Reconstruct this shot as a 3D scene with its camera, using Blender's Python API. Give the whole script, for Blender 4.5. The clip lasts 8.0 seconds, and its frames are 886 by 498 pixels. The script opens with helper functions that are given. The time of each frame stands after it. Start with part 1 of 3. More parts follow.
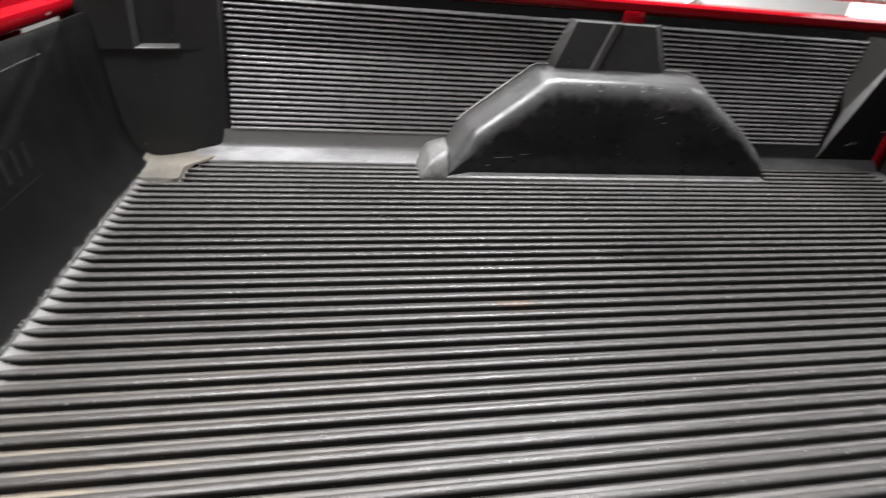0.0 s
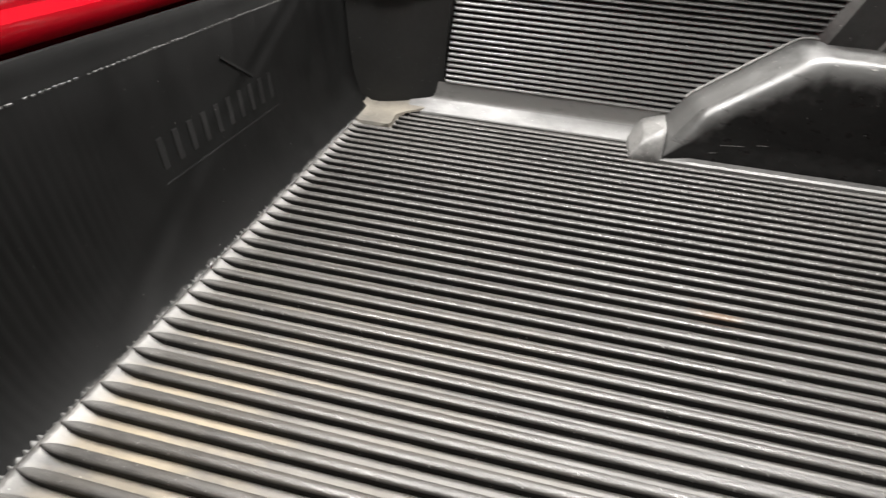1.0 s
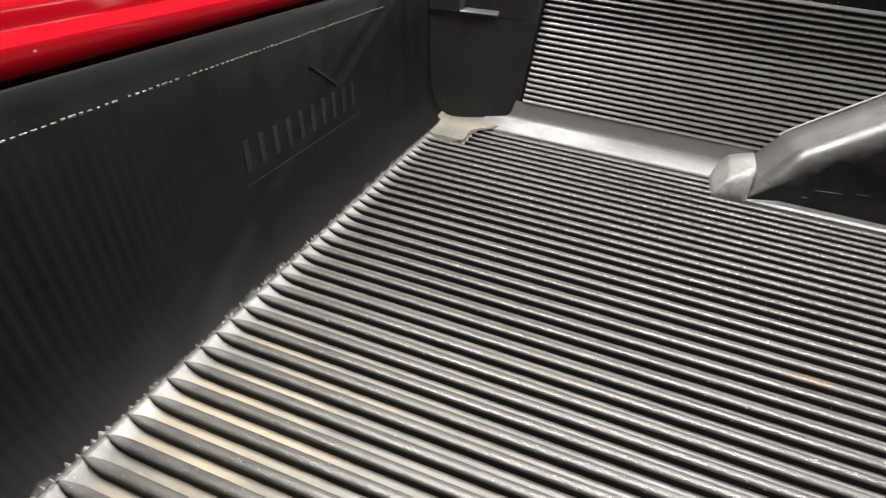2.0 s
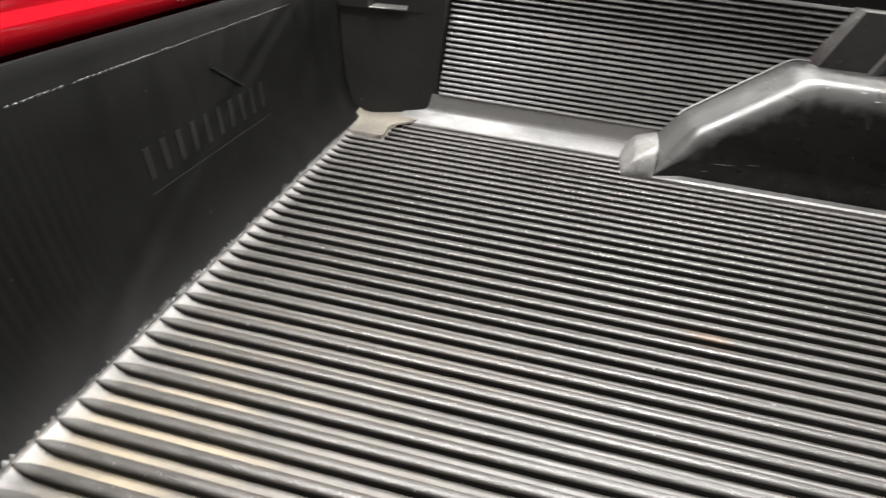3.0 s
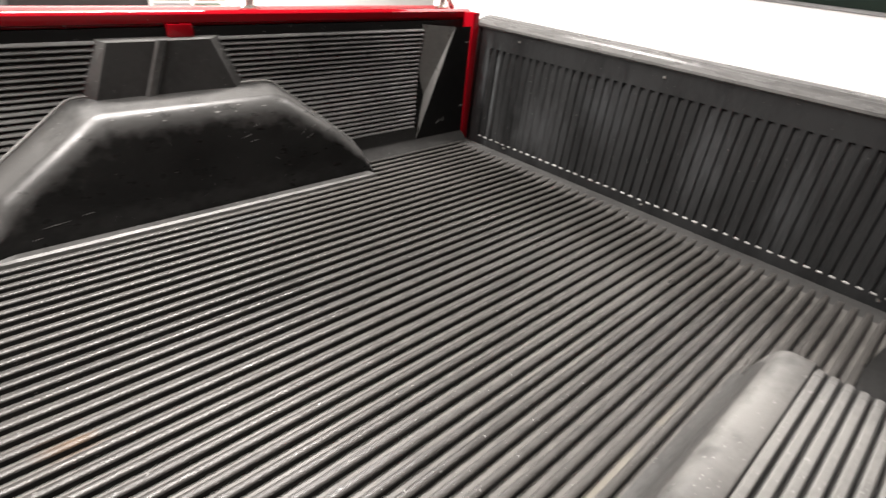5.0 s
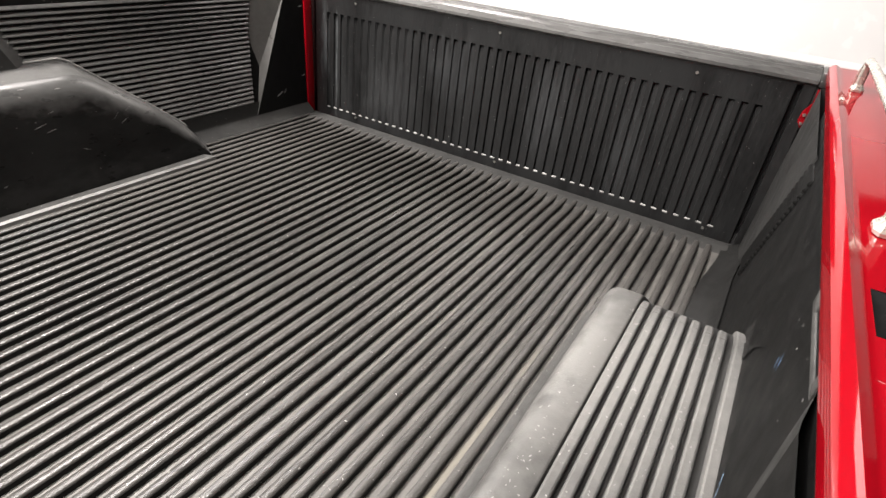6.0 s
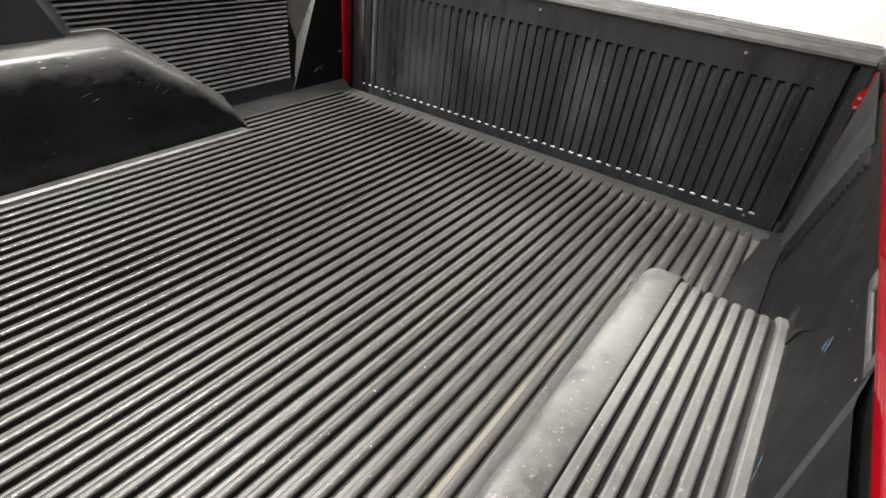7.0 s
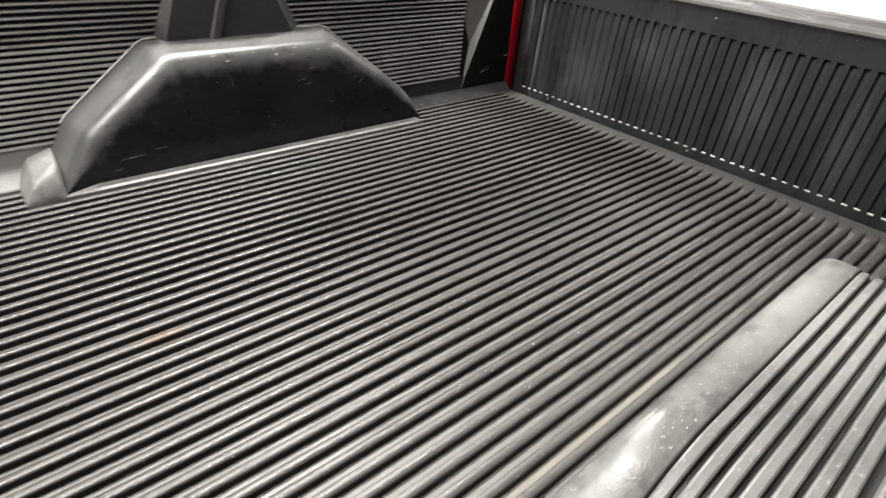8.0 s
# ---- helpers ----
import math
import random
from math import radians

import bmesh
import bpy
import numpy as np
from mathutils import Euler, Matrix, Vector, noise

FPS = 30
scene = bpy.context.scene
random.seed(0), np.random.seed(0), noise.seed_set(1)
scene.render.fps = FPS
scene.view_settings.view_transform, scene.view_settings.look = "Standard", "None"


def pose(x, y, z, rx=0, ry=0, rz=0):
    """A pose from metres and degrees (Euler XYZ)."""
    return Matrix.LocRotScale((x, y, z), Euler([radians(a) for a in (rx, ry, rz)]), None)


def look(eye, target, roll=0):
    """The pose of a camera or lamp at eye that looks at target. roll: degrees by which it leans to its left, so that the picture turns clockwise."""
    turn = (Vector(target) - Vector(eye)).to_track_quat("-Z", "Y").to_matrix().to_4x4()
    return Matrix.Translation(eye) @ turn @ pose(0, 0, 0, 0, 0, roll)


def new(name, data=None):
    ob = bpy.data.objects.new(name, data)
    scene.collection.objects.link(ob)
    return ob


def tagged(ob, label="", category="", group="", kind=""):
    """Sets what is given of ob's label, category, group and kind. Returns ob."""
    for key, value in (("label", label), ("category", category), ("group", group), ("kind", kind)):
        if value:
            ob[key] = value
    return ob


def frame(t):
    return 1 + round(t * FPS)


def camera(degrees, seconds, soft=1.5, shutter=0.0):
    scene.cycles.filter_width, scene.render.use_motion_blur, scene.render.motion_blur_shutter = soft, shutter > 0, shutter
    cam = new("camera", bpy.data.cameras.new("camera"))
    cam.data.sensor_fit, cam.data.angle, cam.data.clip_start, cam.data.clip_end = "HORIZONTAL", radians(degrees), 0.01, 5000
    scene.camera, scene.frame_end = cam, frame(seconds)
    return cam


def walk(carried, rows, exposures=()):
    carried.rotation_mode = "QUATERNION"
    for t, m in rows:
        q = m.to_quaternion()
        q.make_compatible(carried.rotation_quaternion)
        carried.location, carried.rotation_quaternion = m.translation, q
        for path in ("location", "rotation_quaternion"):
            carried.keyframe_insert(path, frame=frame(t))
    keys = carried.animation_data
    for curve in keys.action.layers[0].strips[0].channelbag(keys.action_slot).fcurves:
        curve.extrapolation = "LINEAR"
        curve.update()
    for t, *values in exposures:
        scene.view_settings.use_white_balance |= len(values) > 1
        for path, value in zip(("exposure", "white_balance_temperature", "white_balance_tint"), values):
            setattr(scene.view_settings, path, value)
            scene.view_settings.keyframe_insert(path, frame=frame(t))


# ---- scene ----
cam = camera(79.3, 8.0, 1.35, 0.3)
PATH = [
    (0, (-0.329, 0.024, 0.507), (0.042, 1.702, -0.516), 5.8),
    (0.3, (-0.3129, 0.0427, 0.4903), (-0.196, 1.719, -0.594), 4.9),
    (0.5, (-0.297, 0.047, 0.497), (-0.249, 1.71, -0.613), 6.5),
    (0.8, (-0.3019, 0.0612, 0.4902), (-0.49, 1.681, -0.668), 4.7),
    (1, (-0.333, 0.063, 0.476), (-0.619, 1.669, -0.681), 4.5),
    (1.5, (-0.368, 0.075, 0.489), (-0.797, 1.654, -0.662), 6.1),
    (1.7, (-0.371, 0.0808, 0.4837), (-0.843, 1.654, -0.657), 6.2),
    (2.8, (-0.3488, 0.0769, 0.4662), (-0.697, 1.688, -0.666), 6.5),
    (3, (-0.335, 0.076, 0.48), (-0.595, 1.706, -0.649), 6.1),
    (3.5, (-0.294, 0.105, 0.544), (-0.157, 1.782, -0.538), 6.9),
    (3.7, (-0.2704, 0.1069, 0.5384), (0.036, 1.792, -0.494), 6.7),
    (4, (-0.216, 0.104, 0.579), (0.326, 1.724, -0.461), 6.3),
    (4.3, (-0.1694, 0.0981, 0.5693), (0.632, 1.633, -0.431), 6.0),
    (4.5, (-0.133, 0.089, 0.588), (0.815, 1.532, -0.421), 6.2),
    (5, (-0.063, 0.074, 0.58), (1.19, 1.273, -0.417), 6.0),
    (5.2, (-0.0468, 0.0675, 0.5785), (1.292, 1.168, -0.419), 6.0),
    (6.3, (0.0109, 0.0449, 0.5585), (1.501, 0.852, -0.503), 6.2),
    (6.5, (0.006, 0.047, 0.555), (1.487, 0.863, -0.513), 6.5),
    (7, (-0.002, 0.05, 0.551), (1.401, 0.95, -0.554), 6.2),
    (7.2, (-0.0137, 0.0487, 0.5457), (1.338, 1.014, -0.568), 5.8),
    (7.5, (-0.0547, 0.0468, 0.54), (1.1955, 1.1401, -0.5743), 4.69),
    (7.7, (-0.0899, 0.0509, 0.5436), (1.117, 1.193, -0.57), 5.2),
    (8, (-0.135, 0.03, 0.534), (0.992, 1.269, -0.56), 4.7),
]
EXPOSURES = [(0, 1.60, 6100, 13), (0.5, 1.84, 6300, 12), (1, 1.89, 6400, 11), (1.5, 1.90, 6400, 11), (3, 1.97, 6350, 11), (3.5, 2.09, 6600, 17), (4, 1.88, 6700, 18),
             (4.5, 1.76, 6600, 14), (5, 1.73, 6600, 14), (6.5, 1.76, 6550, 13), (7, 1.77, 6500, 10), (7.5, 1.88, 6500, 10), (8, 1.87, 6450, 10)]
walk(cam, [(t, look(eye, target, roll)) for t, eye, target, roll in PATH], EXPOSURES)

# ---- light ----
world = bpy.data.worlds.new("hall_air")
scene.world = world
world.use_nodes = True
world.node_tree.nodes["Background"].inputs["Color"].default_value = (0.9, 0.95, 1.0, 1)
world.node_tree.nodes["Background"].inputs["Strength"].default_value = 0.01

GROUND = -0.78
CEIL = 2.3
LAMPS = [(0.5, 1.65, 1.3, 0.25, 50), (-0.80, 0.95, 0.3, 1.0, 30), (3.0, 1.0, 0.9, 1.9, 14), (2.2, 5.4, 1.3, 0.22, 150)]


# ---- materials ----
def material(name):
    m = bpy.data.materials.new(name)
    m.use_nodes = True
    n = m.node_tree.nodes
    return m, n, m.node_tree.links, n["Principled BSDF"]


def noise_at(n, l, scale, detail=4.0, stretch=(1, 1, 1)):
    geo = n.new("ShaderNodeNewGeometry")
    mp = n.new("ShaderNodeMapping")
    mp.inputs["Scale"].default_value = stretch
    tex = n.new("ShaderNodeTexNoise")
    tex.inputs["Scale"].default_value = scale
    tex.inputs["Detail"].default_value = detail
    l.new(geo.outputs["Position"], mp.inputs["Vector"])
    l.new(mp.outputs["Vector"], tex.inputs["Vector"])
    return tex.outputs["Fac"]


def ramp(n, l, fac, lo, hi, a=0.0, b=1.0):
    r = n.new("ShaderNodeMapRange")
    r.inputs["From Min"].default_value, r.inputs["From Max"].default_value = lo, hi
    r.inputs["To Min"].default_value, r.inputs["To Max"].default_value = a, b
    l.new(fac, r.inputs["Value"])
    return r.outputs["Result"]


def mix(n, l, fac, a, b):
    x = n.new("ShaderNodeMix")
    x.data_type = "RGBA"
    if hasattr(fac, "is_linked"):
        l.new(fac, x.inputs[0])
    else:
        x.inputs[0].default_value = fac
    for k, v in ((6, a), (7, b)):
        if hasattr(v, "is_linked"):
            l.new(v, x.inputs[k])
        else:
            x.inputs[k].default_value = (*v, 1)
    return x.outputs[2]


def times(n, l, a, b, op="MULTIPLY"):
    x = n.new("ShaderNodeMath")
    x.operation = op
    x.use_clamp = True
    for k, v in ((0, a), (1, b)):
        if hasattr(v, "is_linked"):
            l.new(v, x.inputs[k])
        else:
            x.inputs[k].default_value = v
    return x.outputs[0]


def blotch(n, l, centre, size, edge=0.35, stretch=(1, 1, 1)):
    """1 inside a ragged ellipsoid patch, 0 outside."""
    geo = n.new("ShaderNodeNewGeometry")
    mp = n.new("ShaderNodeMapping")
    mp.vector_type = "TEXTURE"
    mp.inputs["Location"].default_value = centre
    mp.inputs["Scale"].default_value = size
    ln = n.new("ShaderNodeVectorMath")
    ln.operation = "LENGTH"
    l.new(geo.outputs["Position"], mp.inputs["Vector"])
    l.new(mp.outputs["Vector"], ln.inputs[0])
    wob = ramp(n, l, noise_at(n, l, 38, 5, stretch), 0.3, 0.7, -0.5, 0.5)
    add = n.new("ShaderNodeMath")
    l.new(ln.outputs["Value"], add.inputs[0])
    l.new(wob, add.inputs[1])
    return ramp(n, l, add.outputs[0], 1.0, 1.0 - edge * 2)


def bump(n, l, bsdf, height, strength, distance=0.001):
    b = n.new("ShaderNodeBump")
    b.inputs["Strength"].default_value = strength
    b.inputs["Distance"].default_value = distance
    l.new(height, b.inputs["Height"])
    l.new(b.outputs["Normal"], bsdf.inputs["Normal"])


def plastic(name, base, dust, amount, rough, stretch=(1, 1, 1), tints=(), grain=900, shine=0.5, speckle=0.735, grit=0.35, relief=0.0006, abraded=(), fineness=90, faded=None):
    """Black moulded polyethylene with a film of dust, rubbed patches, and tints for dirt and painted shade."""
    m, n, l, p = material(name)
    big = ramp(n, l, noise_at(n, l, 5, 5, stretch), 0.3, 0.75)
    fine = ramp(n, l, noise_at(n, l, fineness, 6, stretch), 0.35, 0.8)
    film = times(n, l, times(n, l, times(n, l, big, 1.3), times(n, l, fine, grit), "ADD"), amount)
    col = mix(n, l, film, base, dust)
    speck = ramp(n, l, noise_at(n, l, 210, 2), speckle, speckle + 0.035)
    col = mix(n, l, times(n, l, speck, 0.5), col, (0.45, 0.44, 0.42))
    for centre, size, tint, weight in tints:
        col = mix(n, l, times(n, l, blotch(n, l, centre, size, 0.45, stretch), weight), col, tint)
    l.new(col, p.inputs["Base Color"])
    gloss = ramp(n, l, noise_at(n, l, 30, 5, stretch), 0.3, 0.7, rough - 0.08, rough + 0.12)
    height = noise_at(n, l, grain, 3)
    for centre, size in abraded:
        patch = blotch(n, l, centre, size, 0.5)
        gloss = times(n, l, gloss, times(n, l, patch, 0.14), "SUBTRACT")
    l.new(gloss, p.inputs["Roughness"])
    p.inputs["Specular IOR Level"].default_value = shine
    if faded:
        fade = n.new("ShaderNodeAttribute")
        fade.attribute_name = "shoulder_fade"
        ragged = times(n, l, fade.outputs["Fac"], ramp(n, l, noise_at(n, l, 30, 3), 0.3, 0.7, -0.24, 0.24), "ADD")
        mask = ramp(n, l, ragged, 0.20, 0.85)
        l.new(mix(n, l, mask, col, mix(n, l, film, faded[0], faded[1])), p.inputs["Base Color"])
        l.new(ramp(n, l, mask, 0.0, 1.0, shine, faded[2]), p.inputs["Specular IOR Level"])
    bump(n, l, p, height, 0.25, relief)
    return m


CREAM = (0.38, 0.31, 0.20)
GREASE = [((0.27, 0.83, 0), (0.11, 0.06, 0.05), (0.016, 0.015, 0.015), 0.55), ((0.38, 1.10, 0), (0.12, 0.05, 0.05), (0.055, 0.062, 0.068), 0.4), ((0.75, 0.62, 0), (0.2, 0.05, 0.05), (0.02, 0.02, 0.02), 0.4), ((-0.35, 0.55, 0), (0.16, 0.06, 0.05), (0.075, 0.066, 0.055), 0.4)]
FLOOR_TINTS = [((-0.05, 0.69, 0), (0.045, 0.018, 0.05), (0.13, 0.07, 0.028), 0.65), ((-0.655, 0.34, 0), (0.13, 0.17, 0.05), CREAM, 0.5), ((-0.70, 1.235, 0), (0.05, 0.05, 0.05), (0.28, 0.25, 0.19), 0.8),
                ((1.15, 0.70, 0), (0.50, 1.0, 0.05), (0.032, 0.0317, 0.0307), 0.65), ((0.30, 0.2225, 0), (0.42, 0.010, 0.05), (0.20, 0.185, 0.148), 0.8), ((-0.756, 0.6, 0), (0.027, 1.2, 0.05), (0.20, 0.196, 0.189), 0.85)]
SHADED_SIDE = plastic("shaded_rib_side_plastic", (0.006, 0.006, 0.0058), (0.02, 0.02, 0.019), 0.2, 0.45, shine=0.2)
WARM = [((-0.50, 0.32, 0), (0.32, 0.55, 0.06), (0.17, 0.148, 0.112), 0.35)]
VALLEY = plastic("liner_valley_plastic", (0.049, 0.0472, 0.0445), (0.197, 0.188, 0.173), 0.5, 0.50, (0.3, 1, 1), GREASE + WARM + FLOOR_TINTS, speckle=0.715, grit=0.9, grain=420, relief=0.001)
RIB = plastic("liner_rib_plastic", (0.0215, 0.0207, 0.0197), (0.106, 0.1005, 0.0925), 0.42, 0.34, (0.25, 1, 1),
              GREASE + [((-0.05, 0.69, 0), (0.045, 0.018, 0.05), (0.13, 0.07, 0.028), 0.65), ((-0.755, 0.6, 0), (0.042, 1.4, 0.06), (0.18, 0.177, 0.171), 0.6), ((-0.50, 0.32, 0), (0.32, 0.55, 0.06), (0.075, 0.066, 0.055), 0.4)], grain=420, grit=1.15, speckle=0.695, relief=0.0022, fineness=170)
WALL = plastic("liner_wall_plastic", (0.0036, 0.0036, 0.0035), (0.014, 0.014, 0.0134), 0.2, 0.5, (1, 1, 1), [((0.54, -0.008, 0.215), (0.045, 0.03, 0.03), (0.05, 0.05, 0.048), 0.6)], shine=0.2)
FRONT = plastic("liner_front_plastic", (0.0030, 0.0030, 0.0029), (0.009, 0.009, 0.0087), 0.2, 0.5, (1, 1, 0.4), speckle=0.765, tints=
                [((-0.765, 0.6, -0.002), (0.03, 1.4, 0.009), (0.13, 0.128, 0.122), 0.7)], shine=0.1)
PANEL = plastic("raised_panel_plastic", (0.024, 0.024, 0.0233), (0.088, 0.088, 0.085), 0.35, 0.42, shine=0.4, grit=0.6)
COLUMN = plastic("liner_corner_plastic", (0.0148, 0.0148, 0.0143), (0.055, 0.055, 0.053), 0.3, 0.45, shine=0.35)
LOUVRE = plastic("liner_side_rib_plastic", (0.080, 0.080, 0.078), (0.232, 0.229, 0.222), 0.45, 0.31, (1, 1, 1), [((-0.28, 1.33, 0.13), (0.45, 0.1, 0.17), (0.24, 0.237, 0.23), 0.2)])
WELL = plastic("wheel_arch_plastic", (0.032, 0.032, 0.0312), (0.125, 0.124, 0.119), 0.45, 0.36, speckle=0.71, grit=0.7)
NEARWELL = plastic("dusty_arch_plastic", (0.074, 0.0737, 0.071), (0.255, 0.252, 0.239), 0.6, 0.38, speckle=0.69, grain=520, relief=0.0014, tints=
                   [((0.30, 0.193, 0.19), (1.2, 0.074, 0.3), (0.026, 0.0258, 0.025), 0.9), ((-0.03, 0.10, 0.08), (0.15, 0.40, 0.17), (0.03, 0.0298, 0.029), 0.6)], abraded=[((0.20, 0.115, 0.21), (0.13, 0.045, 0.06)), ((0.08, 0.09, 0.15), (0.10, 0.06, 0.08))])
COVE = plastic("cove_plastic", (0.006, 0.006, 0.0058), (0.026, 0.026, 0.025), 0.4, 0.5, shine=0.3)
MARK = plastic("moulded_mark_plastic", (0.0045, 0.0045, 0.0044), (0.016, 0.016, 0.0155), 0.4, 0.45, shine=0.2)
PALE_MOULDING = plastic("pale_moulding_plastic", (0.05, 0.0495, 0.047), (0.17, 0.167, 0.158), 0.45, 0.32)
FOOT = plastic("pale_foot_plastic", (0.06, 0.0594, 0.057), (0.23, 0.226, 0.217), 0.55, 0.5, grit=0.8, speckle=0.68)
BAND = plastic("lit_band_plastic", (0.10, 0.099, 0.096), (0.33, 0.326, 0.315), 0.55, 0.5, stretch=(0.4, 1, 1), grit=0.7)
MARGIN = plastic("lit_margin_plastic", (0.042, 0.0416, 0.040), (0.155, 0.153, 0.147), 0.6, 0.42, stretch=(0.4, 1, 1), speckle=0.70, grit=0.7, shine=0.6)
FACE_GREYS = [((0.30, 1.238, 0.192), (0.22, 0.08, 0.016), (0.04, 0.039, 0.038), 0.35), ((0.50, 1.236, 0.182), (0.10, 0.08, 0.020), (0.05, 0.048, 0.046), 0.6), ((0.075, 1.22, 0.122), (0.06, 0.08, 0.020), (0.045, 0.044, 0.042), 0.4),
        ((0.125, 1.23, 0.158), (0.06, 0.08, 0.018), (0.045, 0.044, 0.042), 0.4), ((-0.005, 1.21, 0.07), (0.035, 0.08, 0.035), (0.045, 0.044, 0.042), 0.45), ((0.62, 1.22, 0.155), (0.07, 0.08, 0.018), (0.04, 0.039, 0.037), 0.6), ((0.35, 1.20, 0.03), (0.5, 0.08, 0.03), (0.022, 0.0215, 0.021), 0.5)]
FACE = plastic("arch_face_plastic", (0.003, 0.003, 0.0029), (0.024, 0.024, 0.023), 0.35, 0.33, (1, 1, 2), FACE_GREYS, shine=0.16, speckle=0.755, faded=((0.030, 0.030, 0.0292), (0.115, 0.114, 0.110), 0.55))
SMEARS = [((1.3, 1.222, 0.16), (0.2, 0.0045, 0.19), (0.153, 0.1656, 0.1702), 0.75), ((1.3, 1.27, 0.2), (0.2, 0.018, 0.14), (0.0765, 0.0828, 0.0865), 0.6),
          ((1.3, 0.82, 0.21), (0.2, 0.10, 0.10), (0.0495, 0.0524, 0.055), 0.5), ((1.3, 0.52, 0.17), (0.2, 0.06, 0.14), (0.063, 0.0662, 0.0692), 0.5), ((1.3, 1.02, 0.10), (0.2, 0.10, 0.11), (0.045, 0.0469, 0.0485), 0.7), ((1.3, 0.30, 0.12), (0.2, 0.05, 0.14), (0.0495, 0.0524, 0.0544), 0.5)]
GATE = plastic("tailgate_plastic", (0.0045, 0.0047, 0.0048), (0.038, 0.0396, 0.0402), 0.46, 0.5, (3, 3, 0.5), SMEARS, shine=0.3, grit=0.7)
CAP = plastic("tailgate_cap_plastic", (0.042, 0.042, 0.041), (0.15, 0.149, 0.144), 0.5, 0.27, (1, 0.25, 1), shine=0.6, grit=0.7)
GREYF = plastic("grey_floor_edge_plastic", (0.024, 0.024, 0.0235), (0.085, 0.084, 0.080), 0.4, 0.6, shine=0.3)
EDGE = plastic("pale_edge_plastic", (0.16, 0.157, 0.15), (0.55, 0.55, 0.53), 0.7, 0.5)


def paint():
    m, n, l, p = material("red_car_paint")
    tone = ramp(n, l, noise_at(n, l, 4, 4), 0.3, 0.7)
    col = mix(n, l, tone, (0.24, 0.0022, 0.0062), (0.28, 0.003, 0.0085))
    chip = ramp(n, l, noise_at(n, l, 62, 6, (1, 0.4, 1)), 0.715, 0.745)
    col = mix(n, l, times(n, l, chip, 0.8), col, (0.5, 0.4, 0.38))
    l.new(col, p.inputs["Base Color"])
    p.inputs["Roughness"].default_value = 0.45
    p.inputs["Specular IOR Level"].default_value = 0.0
    p.inputs["Coat Weight"].default_value = 0.7
    p.inputs["Coat Roughness"].default_value = 0.05
    bump(n, l, p, noise_at(n, l, 500, 2), 0.04, 0.0005)
    return m


def simple(name, a, b, rough, metal=0.0, scale=12, relief=0.1):
    m, n, l, p = material(name)
    l.new(mix(n, l, ramp(n, l, noise_at(n, l, scale, 6), 0.3, 0.7), a, b), p.inputs["Base Color"])
    l.new(ramp(n, l, noise_at(n, l, scale * 4, 4), 0.3, 0.7, rough * 0.8, min(1.0, rough * 1.2)), p.inputs["Roughness"])
    p.inputs["Metallic"].default_value = metal
    bump(n, l, p, noise_at(n, l, scale * 20, 3), relief, 0.001)
    return m


RED = paint()
CHROME = simple("polished_steel", (0.72, 0.69, 0.62), (0.62, 0.58, 0.51), 0.26, 0.7, 20, 0.0)
CONCRETE = simple("pale_sealed_concrete", (0.60, 0.59, 0.57), (0.72, 0.71, 0.69), 0.5, 0.0, 3, 0.15)
PLASTER = simple("white_wall_paint", (0.78, 0.78, 0.76), (0.83, 0.83, 0.81), 0.7, 0.0, 3, 0.1)
DARK_HALL = simple("dark_grey_wall_paint", (0.10, 0.10, 0.10), (0.13, 0.13, 0.13), 0.6, 0.0, 3, 0.1)
WHITE = simple("white_vehicle_paint", (0.80, 0.80, 0.80), (0.84, 0.84, 0.84), 0.25, 0.0, 3, 0.02)
RUBBER = simple("black_rubber", (0.02, 0.02, 0.02), (0.035, 0.035, 0.035), 0.7, 0.0, 30, 0.2)
BLACK = simple("black_box_paint", (0.012, 0.008, 0.008), (0.02, 0.014, 0.014), 0.5, 0.0, 20, 0.1)
GREY = simple("grey_sheet_metal", (0.30, 0.31, 0.31), (0.36, 0.37, 0.37), 0.4, 0.3, 10, 0.05)
GREEN = simple("sage_green_board", (0.26, 0.33, 0.27), (0.32, 0.38, 0.32), 0.6, 0.0, 10, 0.1)
BOXRED = simple("red_carton", (0.55, 0.05, 0.04), (0.62, 0.07, 0.05), 0.6, 0.0, 10, 0.1)
GLASS = simple("dark_window_glass", (0.02, 0.03, 0.025), (0.03, 0.045, 0.035), 0.05, 0.0, 2, 0.0)
TRIM = simple("grey_window_trim", (0.10, 0.10, 0.10), (0.14, 0.14, 0.14), 0.4, 0.0, 20, 0.05)
STEEL = simple("dull_bolt_steel", (0.55, 0.54, 0.50), (0.65, 0.64, 0.6), 0.35, 0.9, 60, 0.1)


# ---- mesh helpers ----
def obj(name, bm, mat, smooth=True, angle=0.6):
    bmesh.ops.recalc_face_normals(bm, faces=bm.faces)
    if smooth:
        for f in bm.faces:
            f.smooth = True
        for e in bm.edges:
            if len(e.link_faces) == 2 and e.calc_face_angle(0) > angle:
                e.smooth = False
    me = bpy.data.meshes.new(name)
    bm.to_mesh(me)
    bm.free()
    me.materials.append(mat)
    return new(name, me)


def part(name, bm, mat, parent, label="", smooth=True, angle=0.6):
    ob = obj(name, bm, mat, smooth, angle)
    ob.parent = parent
    return tagged(ob, label)


def thing(name, label, category, place=(0, 0, 0), group="", kind=""):
    ob = new(name)
    ob.location = place
    ob.empty_display_size = 0.1
    return tagged(ob, label, category, group, kind)


